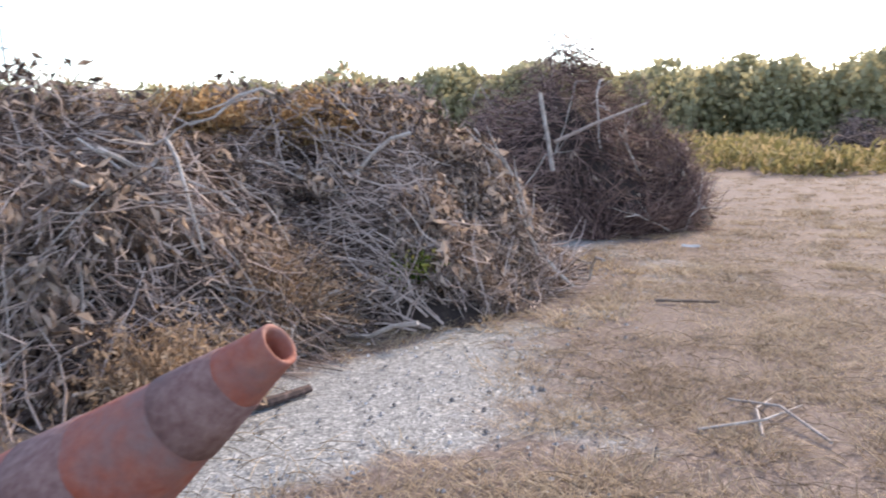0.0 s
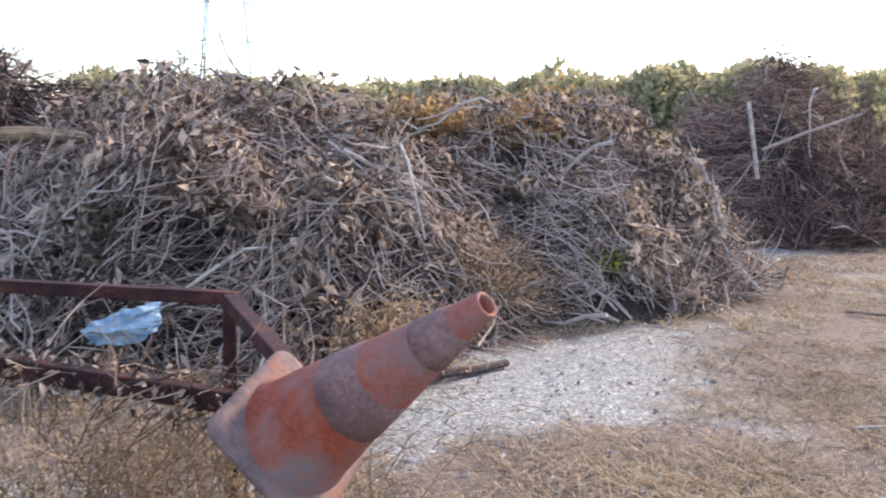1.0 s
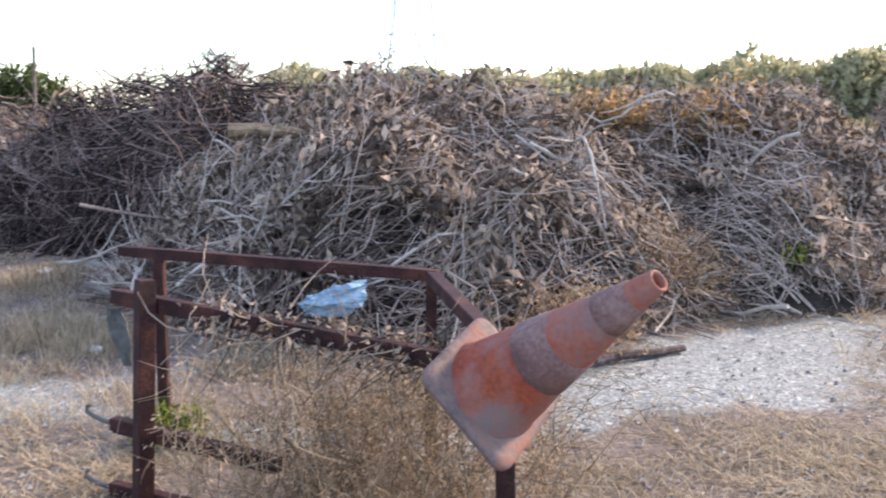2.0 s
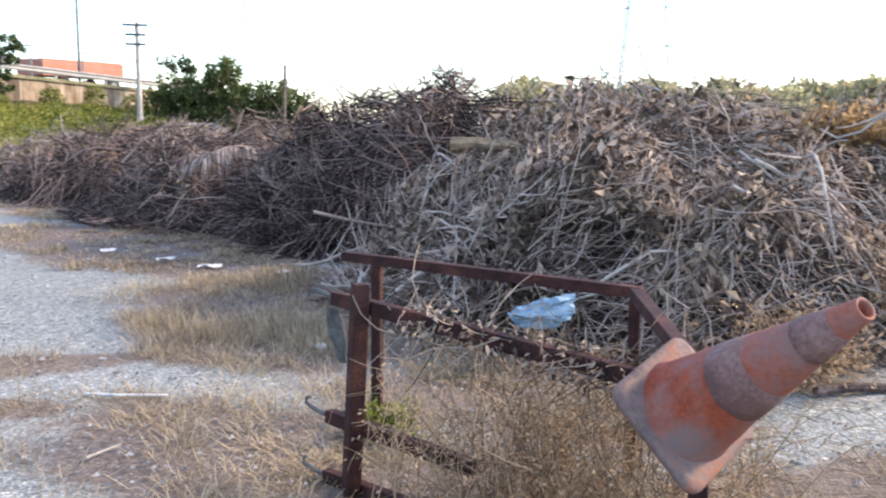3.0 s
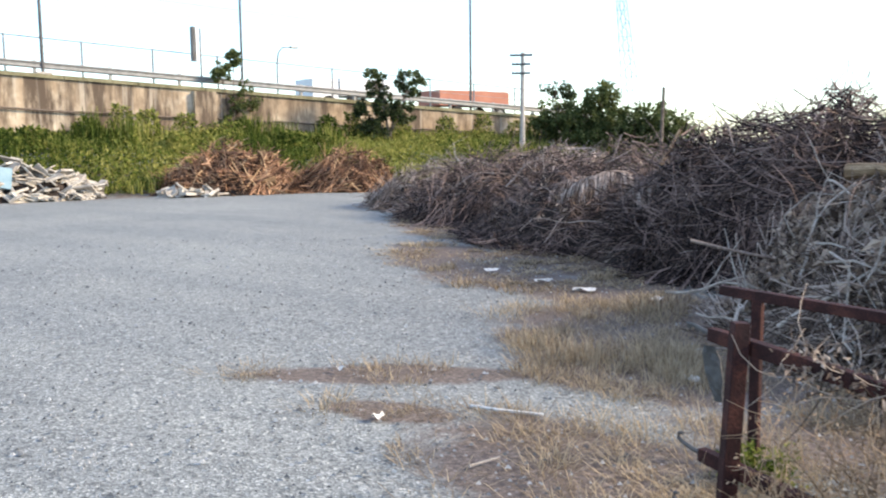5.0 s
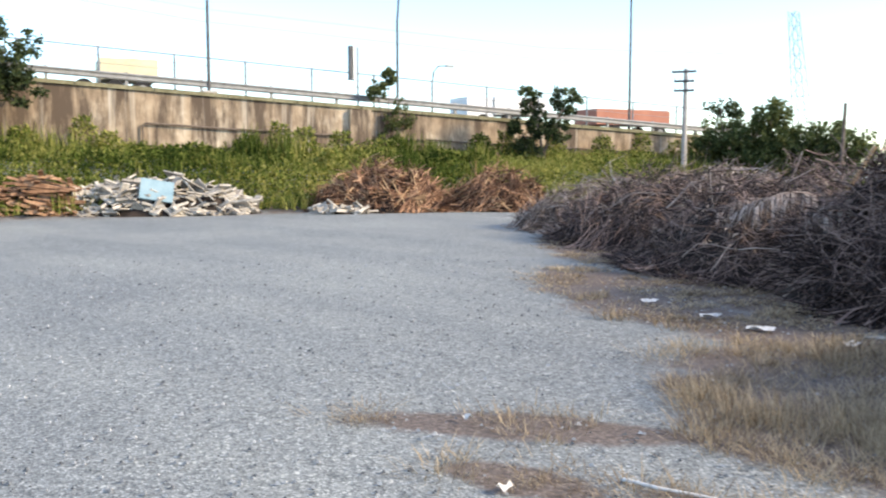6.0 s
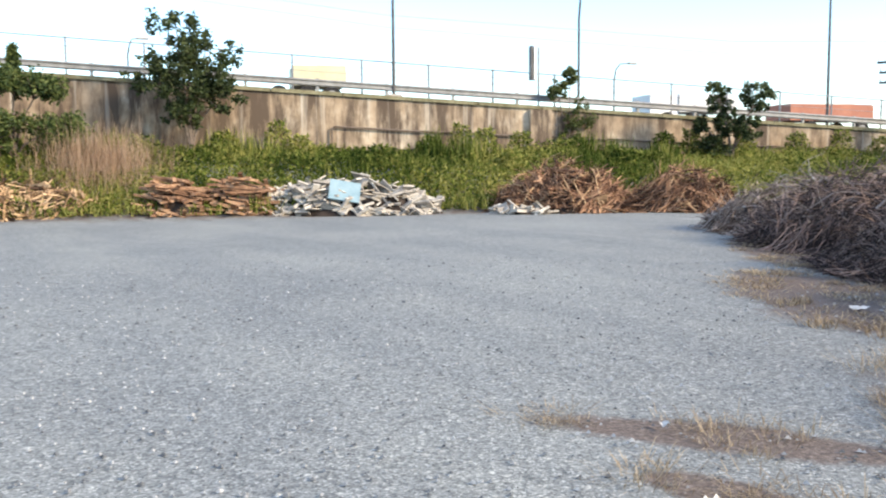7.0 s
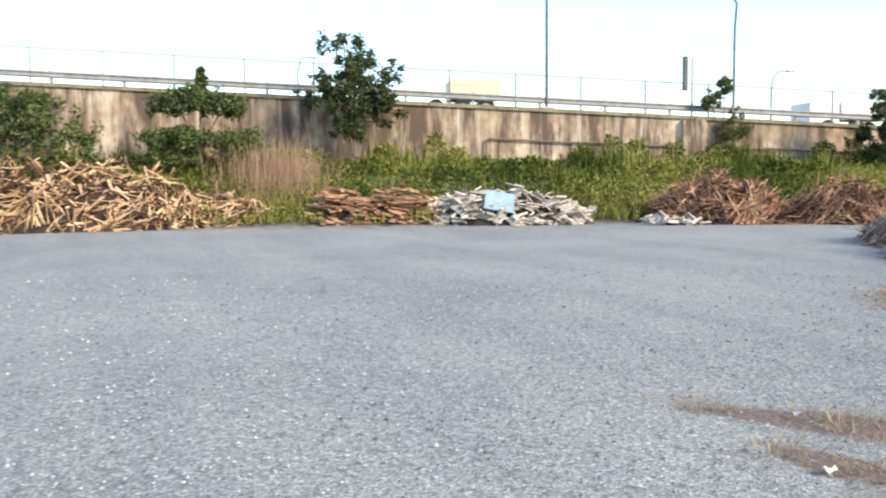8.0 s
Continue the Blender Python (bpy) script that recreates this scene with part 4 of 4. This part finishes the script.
# dead weeds under and through the steel frame
weeds = Buf()
for _ in range(260):
    p = Vector((max(-0.85, min(0.5, rng.gauss(-0.15, 0.33))), rng.gauss(2.95, 0.25), 0.0))
    pts = wander(p, Vector((rng.gauss(0, 0.3), rng.gauss(0, 0.3), 1)), rng.uniform(0.3, 0.8), 5, 0.25)
    weeds.tube(pts, 0.003, 0.0012, 3)
    for q in pts[1:]:
        for _ in range(3):
            weeds.tube(wander(q, unit() + Vector((0, 0, 0.2)), rng.uniform(0.06, 0.18), 2, 0.3), 0.0016, 0.0008, 3)
        for _ in range(5):
            d = unit()
            weeds.leaf(q + unit() * 0.05, d, d.cross(unit()).normalized(), 0.022, 0.009)
tagged(put("dry_weeds", weeds, WEED), "tangle of dry stalks growing through the steel frame", "weeds", kind="stuff")
vine = Buf()
A1, A2 = Vector((-0.8, 3.1, 0.79)), Vector((0.2, 2.66, 0.72))
for _ in range(520):
    p = A1.lerp(A2, rng.random()) + Vector((rng.gauss(0, 0.03), rng.gauss(0.02, 0.05), rng.gauss(0, 0.035)))
    d = (unit() + Vector((0, 0, -0.4))).normalized()
    if rng.random() < 0.3:
        vine.tube(wander(p, d, rng.uniform(0.1, 0.3), 3, 0.4), 0.003, 0.0015, 3)
    vine.leaf(p, d, d.cross(unit()).normalized(), rng.uniform(0.02, 0.05), 0.016, 0.5)
tagged(put("dead_vine", vine, LEAF), "dead vine wound along the frame's crossbar", "vine", kind="stuff")

# ---- poles, lamps and far things ----
upole = thing("utility_pole", -24.9, 39.0, 0, "grey concrete utility pole with three crossarms", "utility pole")
ub = Buf()
ub.tube([Vector((0, 0, -0.2)), Vector((0, 0, 6.25))], 0.16, 0.10, 10)
put("pole", ub, CONC, upole)
for z, wd in ((6.1, 1.15), (5.65, 0.95), (5.2, 0.95)):
    b1 = Buf()
    b1.box(Matrix.Translation((0, -0.14, z)) @ pose(0, 0, 0, 0, 0, 28), wd, 0.09, 0.10)
    arm = put("crossarm", b1, DARKSTEEL, upole)
    for k in (-0.45, -0.2, 0.2, 0.45):
        b2 = Buf()
        c28, s28 = math.cos(radians(28)), math.sin(radians(28))
        b2.tube([Vector((k * wd * c28, -0.14 + k * wd * s28, z + 0.05)), Vector((k * wd * c28, -0.14 + k * wd * s28, z + 0.19))], 0.045, 0.03, 6)
        put("insulator", b2, WHITEPAINT, arm, "pale ceramic insulator")


def lamp_post(s, height, off, r=0.08, arm=0.0, label="tall slim grey lamp post on the highway"):
    p = on_wall(s, off, wall_top(s) - 0.06)
    root = thing("street_lamp", *p, label, "street lamp", "highway lamps")
    b1 = Buf()
    pts = [Vector((0, 0, 0)), Vector((0, 0, height))]
    if arm:
        pts = [Vector((0, 0, 0)), Vector((0, 0, height * 0.7)), Vector((0, 0.1, height * 0.88)), Vector((0, arm * 0.4, height * 0.98)), Vector((0, arm, height))]
    b1.tube(pts, r, r * 0.55, 8)
    put("pole", b1, DARKSTEEL, root)
    b2 = Buf()
    b2.box(Matrix.Translation((0, arm + 0.2, height)), 0.16, 0.5, 0.10)
    put("lamp_head", b2, STEEL, root)
    b3 = Buf()
    b3.box(Matrix.Translation((0, 0, 0.15)) @ WTURN, 0.6, 0.5, 0.3)
    put("foot", b3, CONC, root)


lamp_post(28.3, 10.5, -0.35)
lamp_post(37.5, 6.4, -1.6, 0.07, -1.0)
lamp_post(51.0, 11.0, -1.2)
lamp_post(40.5, 3.0, -4.0, 0.05, 1.0, "small curved lamp post beyond the guard rail")
lamp_post(17.0, 2.6, -6.0, 0.05, 0.5, "small curved lamp post beyond the guard rail")

sign = thing("sign_board", *on_wall(34.7, -0.3, wall_top(34.7)), "narrow white double sign board seen edge on", "sign")
b1 = Buf()
b1.tube([Vector((0.1, 0.25, -0.1)), Vector((0.1, 0.25, 2.75))], 0.05, 0.05, 8)
put("post", b1, STEEL, sign)
for dy in (-0.1, 0.08):
    b1 = Buf()
    b1.box(Matrix.Translation((0, dy, 2.05)) @ WTURN, 0.10, 0.3, 1.5)
    put("panel", b1, WHITEPAINT if dy > 0 else DARKSTEEL, sign)


def truck(s, off, length, high, paint, label, cabin=True):
    p = on_wall(s, off, wall_top(s) - 0.05)
    root = thing("truck", *p, label, "truck")
    root.matrix_basis = Matrix.Translation(p) @ WTURN
    b1 = Buf()
    b1.box(Matrix.Translation((0, 0, 0.9 + (high - 0.9) / 2)), length, 2.3, high - 0.9)
    b1.box(Matrix.Translation((0, 0, high + 0.03)), length * 0.98, 2.2, 0.06)
    put("body", b1, paint, root)
    if cabin:
        b2 = Buf()
        b2.box(Matrix.Translation((-length / 2 - 0.85, 0, 0.35 + min(1.9, high - 0.35) / 2)), 1.6, 2.1, min(1.9, high - 0.35))
        put("cab", b2, paint, root)
    for x in (-length / 2 - 0.7, -length / 4, length / 2 - 0.7):
        for y in (-1.0, 1.0):
            b3 = Buf()
            b3.tube([Vector((x, y - 0.13, 0.45)), Vector((x, y + 0.13, 0.45))], 0.45, 0.45, 14)
            wheel = put("wheel", b3, TYRE, root)
            b4 = Buf()
            b4.tube([Vector((x, y - 0.135, 0.45)), Vector((x, y + 0.135, 0.45))], 0.24, 0.24, 12)
            put("rim", b4, STEEL, wheel, "grey steel rim")


truck(25.7, -6, 2.5, 1.8, CREAM, "cream box truck on the highway", False)
truck(46.4, -6, 3.4, 1.8, WHITEPAINT, "white lorry on the highway")
truck(54.2, -6, 5.4, 1.75, ORANGE, "red-orange container lorry on the highway", False)

# lattice crane and power pylon, far off
def lattice(name, base, top, wide0, wide1, label, category, arms=(), r=0.10):
    root = thing(name, *base, label, category)
    axis = Vector(top) - Vector(base)
    legs = []
    for sx, sy in ((-1, -1), (1, -1), (1, 1), (-1, 1)):
        a, c = Vector((sx * wide0 / 2, sy * wide0 / 2, 0)), axis + Vector((sx * wide1 / 2, sy * wide1 / 2, 0))
        legs.append((a, c))
        b1 = Buf()
        b1.tube([a, c], r, r * 0.8, 4)
        put("leg", b1, HAZE, root)
    b1 = Buf()
    n = 12
    for k in range(n):
        for q in range(4):
            a, c = legs[q], legs[(q + 1) % 4]
            b1.tube([a[0].lerp(a[1], k / n), c[0].lerp(c[1], (k + 1) / n)], 0.035, 0.035, 3)
            b1.tube([a[0].lerp(a[1], k / n), c[0].lerp(c[1], k / n)], 0.025, 0.025, 3)
    put("bracing", b1, HAZE, root)
    for z, span in arms:
        b2 = Buf()
        b2.tube([Vector((-span / 2, 0, z)), Vector((span / 2, 0, z))], 0.07, 0.07, 4)
        b2.tube([Vector((-span / 2, 0, z)), Vector((0, 0, z + 0.9)), Vector((span / 2, 0, z))], 0.07, 0.07, 4)
        put("arm", b2, HAZE, root)


lattice("crane", (-52.1, 109.3, 0), (-54.1, 108.3, 20.5), 2.2, 0.9, "far pale lattice crane boom", "crane", r=0.05)
lattice("pylon", (-4.4, 150, 0), (-4.4, 150, 28), 9.0, 4.5, "far grey lattice power pylon", "pylon", ((14, 9), (20, 8), (25, 7)), r=0.16)

# ---- debris heaps by the bank ----
def debris(cx, cy, rx, ry, h, turn, count, material, label, name="debris_heap", flat=False, seed=5):
    fn = heap(cx, cy, rx, ry, h, turn, seed)
    root = thing(name, cx, cy, 0, label, "rubble", "debris heaps")
    # filler mound below the boards, gap shade painted into its colour
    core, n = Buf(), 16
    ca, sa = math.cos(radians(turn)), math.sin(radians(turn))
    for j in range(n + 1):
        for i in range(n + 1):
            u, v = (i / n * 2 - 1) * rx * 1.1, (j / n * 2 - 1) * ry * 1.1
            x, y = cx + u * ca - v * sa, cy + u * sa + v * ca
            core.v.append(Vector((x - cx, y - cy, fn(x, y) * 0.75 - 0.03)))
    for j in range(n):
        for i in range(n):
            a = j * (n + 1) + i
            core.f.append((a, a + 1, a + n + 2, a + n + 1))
    put("core", core, GAPSHADE, root)
    for _ in range(count):
        x, y = spot(cx, cy, rx, ry, turn, 0.9)
        b1 = Buf()
        m = Matrix.Translation((x - cx, y - cy, max(0.08, fn(x, y) * rng.uniform(0.8, 1.0)))) @ (pose(0, 0, 0, rng.gauss(0, 8), rng.gauss(12, 8), turn + rng.gauss(0, 10) + (90 if rng.random() < 0.3 else 0)) if flat else pose(0, 0, 0, rng.gauss(0, 22), rng.gauss(0, 22), rng.uniform(0, 180)))
        if flat:
            b1.box(m, rng.uniform(0.7, 1.35), rng.uniform(0.08, 0.16), rng.uniform(0.03, 0.09))
        else:
            k = rng.random()
            b1.box(m, *((rng.uniform(0.4, 1.1), rng.uniform(0.05, 0.16), 0.05) if k < 0.5 else (rng.uniform(0.3, 0.85), rng.uniform(0.22, 0.55), rng.uniform(0.03, 0.09))))
        put("board", b1, material, root)
    return root


heap1 = debris(-27.9, 13.5, 2.9, 1.3, 1.15, 63, 290, PALE, "heap of pale broken boards and plaster rubble")
b1 = Buf()
b1.box(Matrix.Translation((0.95, -0.62, 0.80)) @ pose(0, 0, 0, 50, 10, 68), 1.0, 0.8, 0.05)
put("panel", b1, BLUEGREY, heap1, "blue-grey panel sheet")
debris(-29.9, 8.3, 0.95, 0.9, 1.45, 70, 90, PALLET, "stack of broken red-brown pallet boards", "pallet_stack", True)
debris(-29.3, 10.4, 1.05, 0.9, 1.3, 70, 90, PALLET, "leaning stack of broken pallet boards", "pallet_stack", True)
debris(-24.3, 18.0, 0.9, 0.5, 0.28, 55, 22, PALE, "small scatter of pale plaster rubble")

# ---- single things on the yard ----

def stick(name, pts, r0, r1, material, label, category="branch"):
    o = Vector(pts[0])
    b = Buf()
    b.tube([Vector(p) - o for p in pts], r0, r1, 8)
    ob = put(name, b, material)
    ob.location = o
    return tagged(ob, label, category)


stick("log", [(1.05, 5.18, 0.035), (1.25, 5.27, 0.05), (1.45, 5.36, 0.038), (1.68, 5.50, 0.035)], 0.036, 0.024, BRUSH, "short dark log lying on the gravel", "log")
stick("stake", [(6.26, 10.42, 0.9), (6.20, 10.46, 1.35), (6.12, 10.5, 1.85)], 0.028, 0.024, BARE, "pale upright stake stuck in the brush pile", "stake")
stick("branch", [(6.5, 10.75, 1.25), (6.95, 10.5, 1.48), (7.5, 10.2, 1.72)], 0.026, 0.014, TWIG, "bare branch poking out of the brush")
stick("log", [(-1.66, 7.42, 1.36), (-1.45, 7.40, 1.375), (-1.2, 7.42, 1.36), (-0.98, 7.46, 1.32)], 0.07, 0.045, BARKLESS, "thick yellowish peeled log on the pile", "log")
stick("log", [(-1.35, 7.36, 1.25), (-1.1, 7.36, 1.24), (-0.8, 7.4, 1.18)], 0.04, 0.03, BARKLESS, "short peeled log end lying in the pile", "log")
stick("branch", [(-2.72, 6.85, 0.80), (-2.5, 6.95, 0.74), (-2.1, 7.2, 0.64)], 0.015, 0.012, TWIG, "cut grey branch sticking out of the pile")
stick("branch", [(-2.95, 4.05, 0.02), (-2.75, 4.05, 0.03), (-2.5, 4.15, 0.02)], 0.010, 0.008, WHITE, "thin pale stick lying on dead grass")
stick("plank", [(4.9, 6.7, 0.03), (5.3, 6.4, 0.03)], 0.014, 0.01, BARK, "dark stick lying on dead grass", "plank")
stick("branch", [(-0.55, 7.0, 0.45), (-0.4, 6.9, 0.9), (-0.62, 7.15, 1.15), (-0.60, 7.4, 1.5)], 0.04, 0.02, BARE, "forked bleached limb standing in the pile")
stick("branch", [(0.12, 6.6, 0.25), (0.10, 6.7, 0.6), (0.13, 6.9, 0.98)], 0.025, 0.018, BARE, "thin upright bleached branch")
stick("branch", [(1.9, 7.6, 0.35), (2.3, 7.7, 0.55), (2.75, 8.0, 0.85)], 0.05, 0.03, BARE, "thick grey limb across the pile")

bag = Buf()
nb, mb = 22, 14
for j in range(mb + 1):
    for i in range(nb):
        th, ph = math.pi * j / mb, 2 * math.pi * i / nb
        d = Vector((math.sin(th) * math.cos(ph), math.sin(th) * math.sin(ph), math.cos(th)))
        q = 1 + 0.55 * noise.noise(d * 1.6) + 0.30 * noise.noise(d * 4 + Vector((3, 0, 0))) + 0.12 * noise.noise(d * 9)
        bag.v.append(Vector((d.x * 0.24 * q, d.y * 0.12 * q, d.z * 0.13 * q + 0.10 * d.x)))
for j in range(mb):
    for i in range(nb):
        bag.f.append((j * nb + i, j * nb + (i + 1) % nb, (j + 1) * nb + (i + 1) % nb, (j + 1) * nb + i))
sheet = put("plastic_bag", bag, PLASTIC)
sheet.location, sheet.scale = (-0.52, 5.30, 0.39), (0.88, 0.8, 0.62)
tagged(sheet, "crumpled light blue plastic bag lying against the brush", "plastic bag")
for x, y, a in ((2.66, 7.15, 0.3), (4.14, 8.25, 0.25), (3.0, 7.6, 0.35), (3.5, 7.9, 0.3), (5.9, 9.9, 0.2), (-3.24, 3.53, 0.10), (-4.21, 4.22, 0.09), (-2.1, 5.4, 0.12), (-4.5, 8.3, 0.25), (-3.6, 8.2, 0.2), (-5.2, 8.6, 0.2), (7.4, 9.2, 0.2), (-6.2, 9.0, 0.2)):
    b1 = Buf()
    for j in range(4):
        for i in range(4):
            b1.v.append(Vector(((i / 3 - 0.5) * a, (j / 3 - 0.5) * a * 0.5, 0.02 + 0.04 * rng.random())))
    for j in range(3):
        for i in range(3):
            k = j * 4 + i
            b1.f.append((k, k + 1, k + 5, k + 4))
    ob = put("litter", b1, WHITE)
    ob.location, ob.rotation_euler = (x, y, 0), (0, 0, rng.uniform(0, 3))
    tagged(ob, "scrap of white litter on the ground", "litter", "litter scraps")

loose = Buf()
for _ in range(12000):
    d0 = 1.8 + 14 * rng.random() ** 1.6
    a = radians(rng.uniform(-35, 100))
    x, y = -math.sin(a) * d0, math.cos(a) * d0
    r = (rng.uniform(0.004, 0.012) if rng.random() < 0.85 else rng.uniform(0.012, 0.017)) * (1 + d0 * 0.05)
    k = len(loose.v)
    for dx, dy, dz in ((1, 0, 0), (-0.5, 0.9, 0), (-0.5, -0.9, 0), (0, 0, 0.9)):
        loose.v.append(Vector((x + dx * r * rng.uniform(0.7, 1.3), y + dy * r * rng.uniform(0.7, 1.3), 0.012 + dz * r)))
    loose.f += [(k, k + 1, k + 3), (k + 1, k + 2, k + 3), (k + 2, k, k + 3)]
tagged(put("loose_stones", loose, mat("loose stones", [(0.11, 0.115, 0.12), (0.23, 0.24, 0.245), (0.44, 0.44, 0.43)], 2, island=0.9, fine=20, bump=0)), "scattered loose pale stones on the gravel", "gravel", kind="stuff")
straw = Buf()
for _ in range(5000):
    x, y = rng.uniform(0.5, 9), rng.uniform(2.2, 10.5)
    if y > 6 + (x - 1) * 0.95 or math.hypot(x - 2.2, (y - 5.4)) < 0.9:
        continue
    d = Vector((rng.gauss(0, 1), rng.gauss(0, 1), 0.1)).normalized()
    p = Vector((x, y, 0.015))
    straw.tube([p, p + d * rng.uniform(0.04, 0.09) + Vector((0, 0, 0.012)), p + d * rng.uniform(0.1, 0.2) + Vector((rng.gauss(0, 0.03), 0, 0.0))], 0.0022, 0.0015, 3)
tagged(put("fallen_straw", straw, HAY), "fallen straw and twigs on the ground", "straw", kind="stuff")

# slack power lines high behind the highway
lines = thing("power_line", -30, 60, 0, "thin slack power lines crossing the sky", "power line")
for dz in (0.0, 0.9):
    b1 = Buf()
    ends = [Vector((-82, 8, 17.5 + dz)), Vector((-62, 33, 12.2 + dz)), Vector((-46, 53, 9.6 + dz)), Vector((-30, 73, 9.0 + dz))]
    b1.tube([p - lines.location for p in ends], 0.011, 0.011, 3)
    put("wire", b1, HAZE, lines)
# dark rubber flap hanging from the end of the crossbar
rag = Buf()
for j in range(9):
    for i in range(5):
        u, v = i / 4 - 0.5, j / 8
        rag.v.append(Vector((u * (0.10 + 0.05 * math.sin(v * 4)) + 0.09 * v, 0.03 * noise.noise(Vector((u * 9, v * 5, 3))), 0.46 - 0.44 * v)))
for j in range(8):
    for i in range(4):
        k = j * 5 + i
        rag.f.append((k, k + 1, k + 6, k + 5))
ob = put("rag", rag, DARKSTEEL)
ob.location, ob.scale = (-1.17, 3.27, 0.53), (0.5, 0.5, 0.52)
md = ob.modifiers.new("thick", "SOLIDIFY")
md.thickness = 0.012
tagged(ob, "torn dark rubber flap hanging from the frame's crossbar", "rubber flap")

stick("log", [(-24.75, 18.9, 0.42), (-23.9, 19.8, 0.46), (-23.1, 20.6, 0.48)], 0.16, 0.14, PALEWOOD, "long pale log lying across the brush pile", "log")
stick("stake", [(-12.15, 27.4, 0.0), (-12.15, 27.4, 1.7), (-12.1, 27.4, 3.4)], 0.06, 0.05, BARK, "lone upright wooden stake behind the piles", "stake")
stick("plank", [(-5.6, 12.6, 1.2), (-5.45, 12.65, 1.5), (-5.3, 12.7, 1.8)], 0.03, 0.025, PALEWOOD, "yellowish splintered plank standing in the pile", "plank")
for pts, r in (([(3.0, 7.5, 0.02), (3.25, 7.75, 0.03)], 0.025), ([(3.7, 8.0, 0.02), (4.1, 8.15, 0.03), (4.5, 8.2, 0.02)], 0.02), ([(3.4, 7.9, 0.02), (3.8, 8.35, 0.03)], 0.03), ([(7.0, 11.0, 0.03), (7.5, 10.9, 0.03)], 0.04), ([(7.9, 10.7, 0.03), (8.5, 10.6, 0.03)], 0.03),
               ([(3.3, 3.9, 0.02), (3.5, 4.15, 0.05), (3.75, 4.3, 0.02)], 0.008), ([(3.5, 3.7, 0.02), (3.6, 4.1, 0.06), (3.55, 4.4, 0.02)], 0.008), ([(3.1, 4.1, 0.02), (3.4, 4.0, 0.05), (3.8, 4.15, 0.02)], 0.007), ([(-2.35, 3.2, 0.02), (-2.3, 3.4, 0.02)], 0.008)):
    stick("branch", pts, r, r * 0.8, BARE if r < 0.022 else BARK, "broken piece of dry wood on the ground")
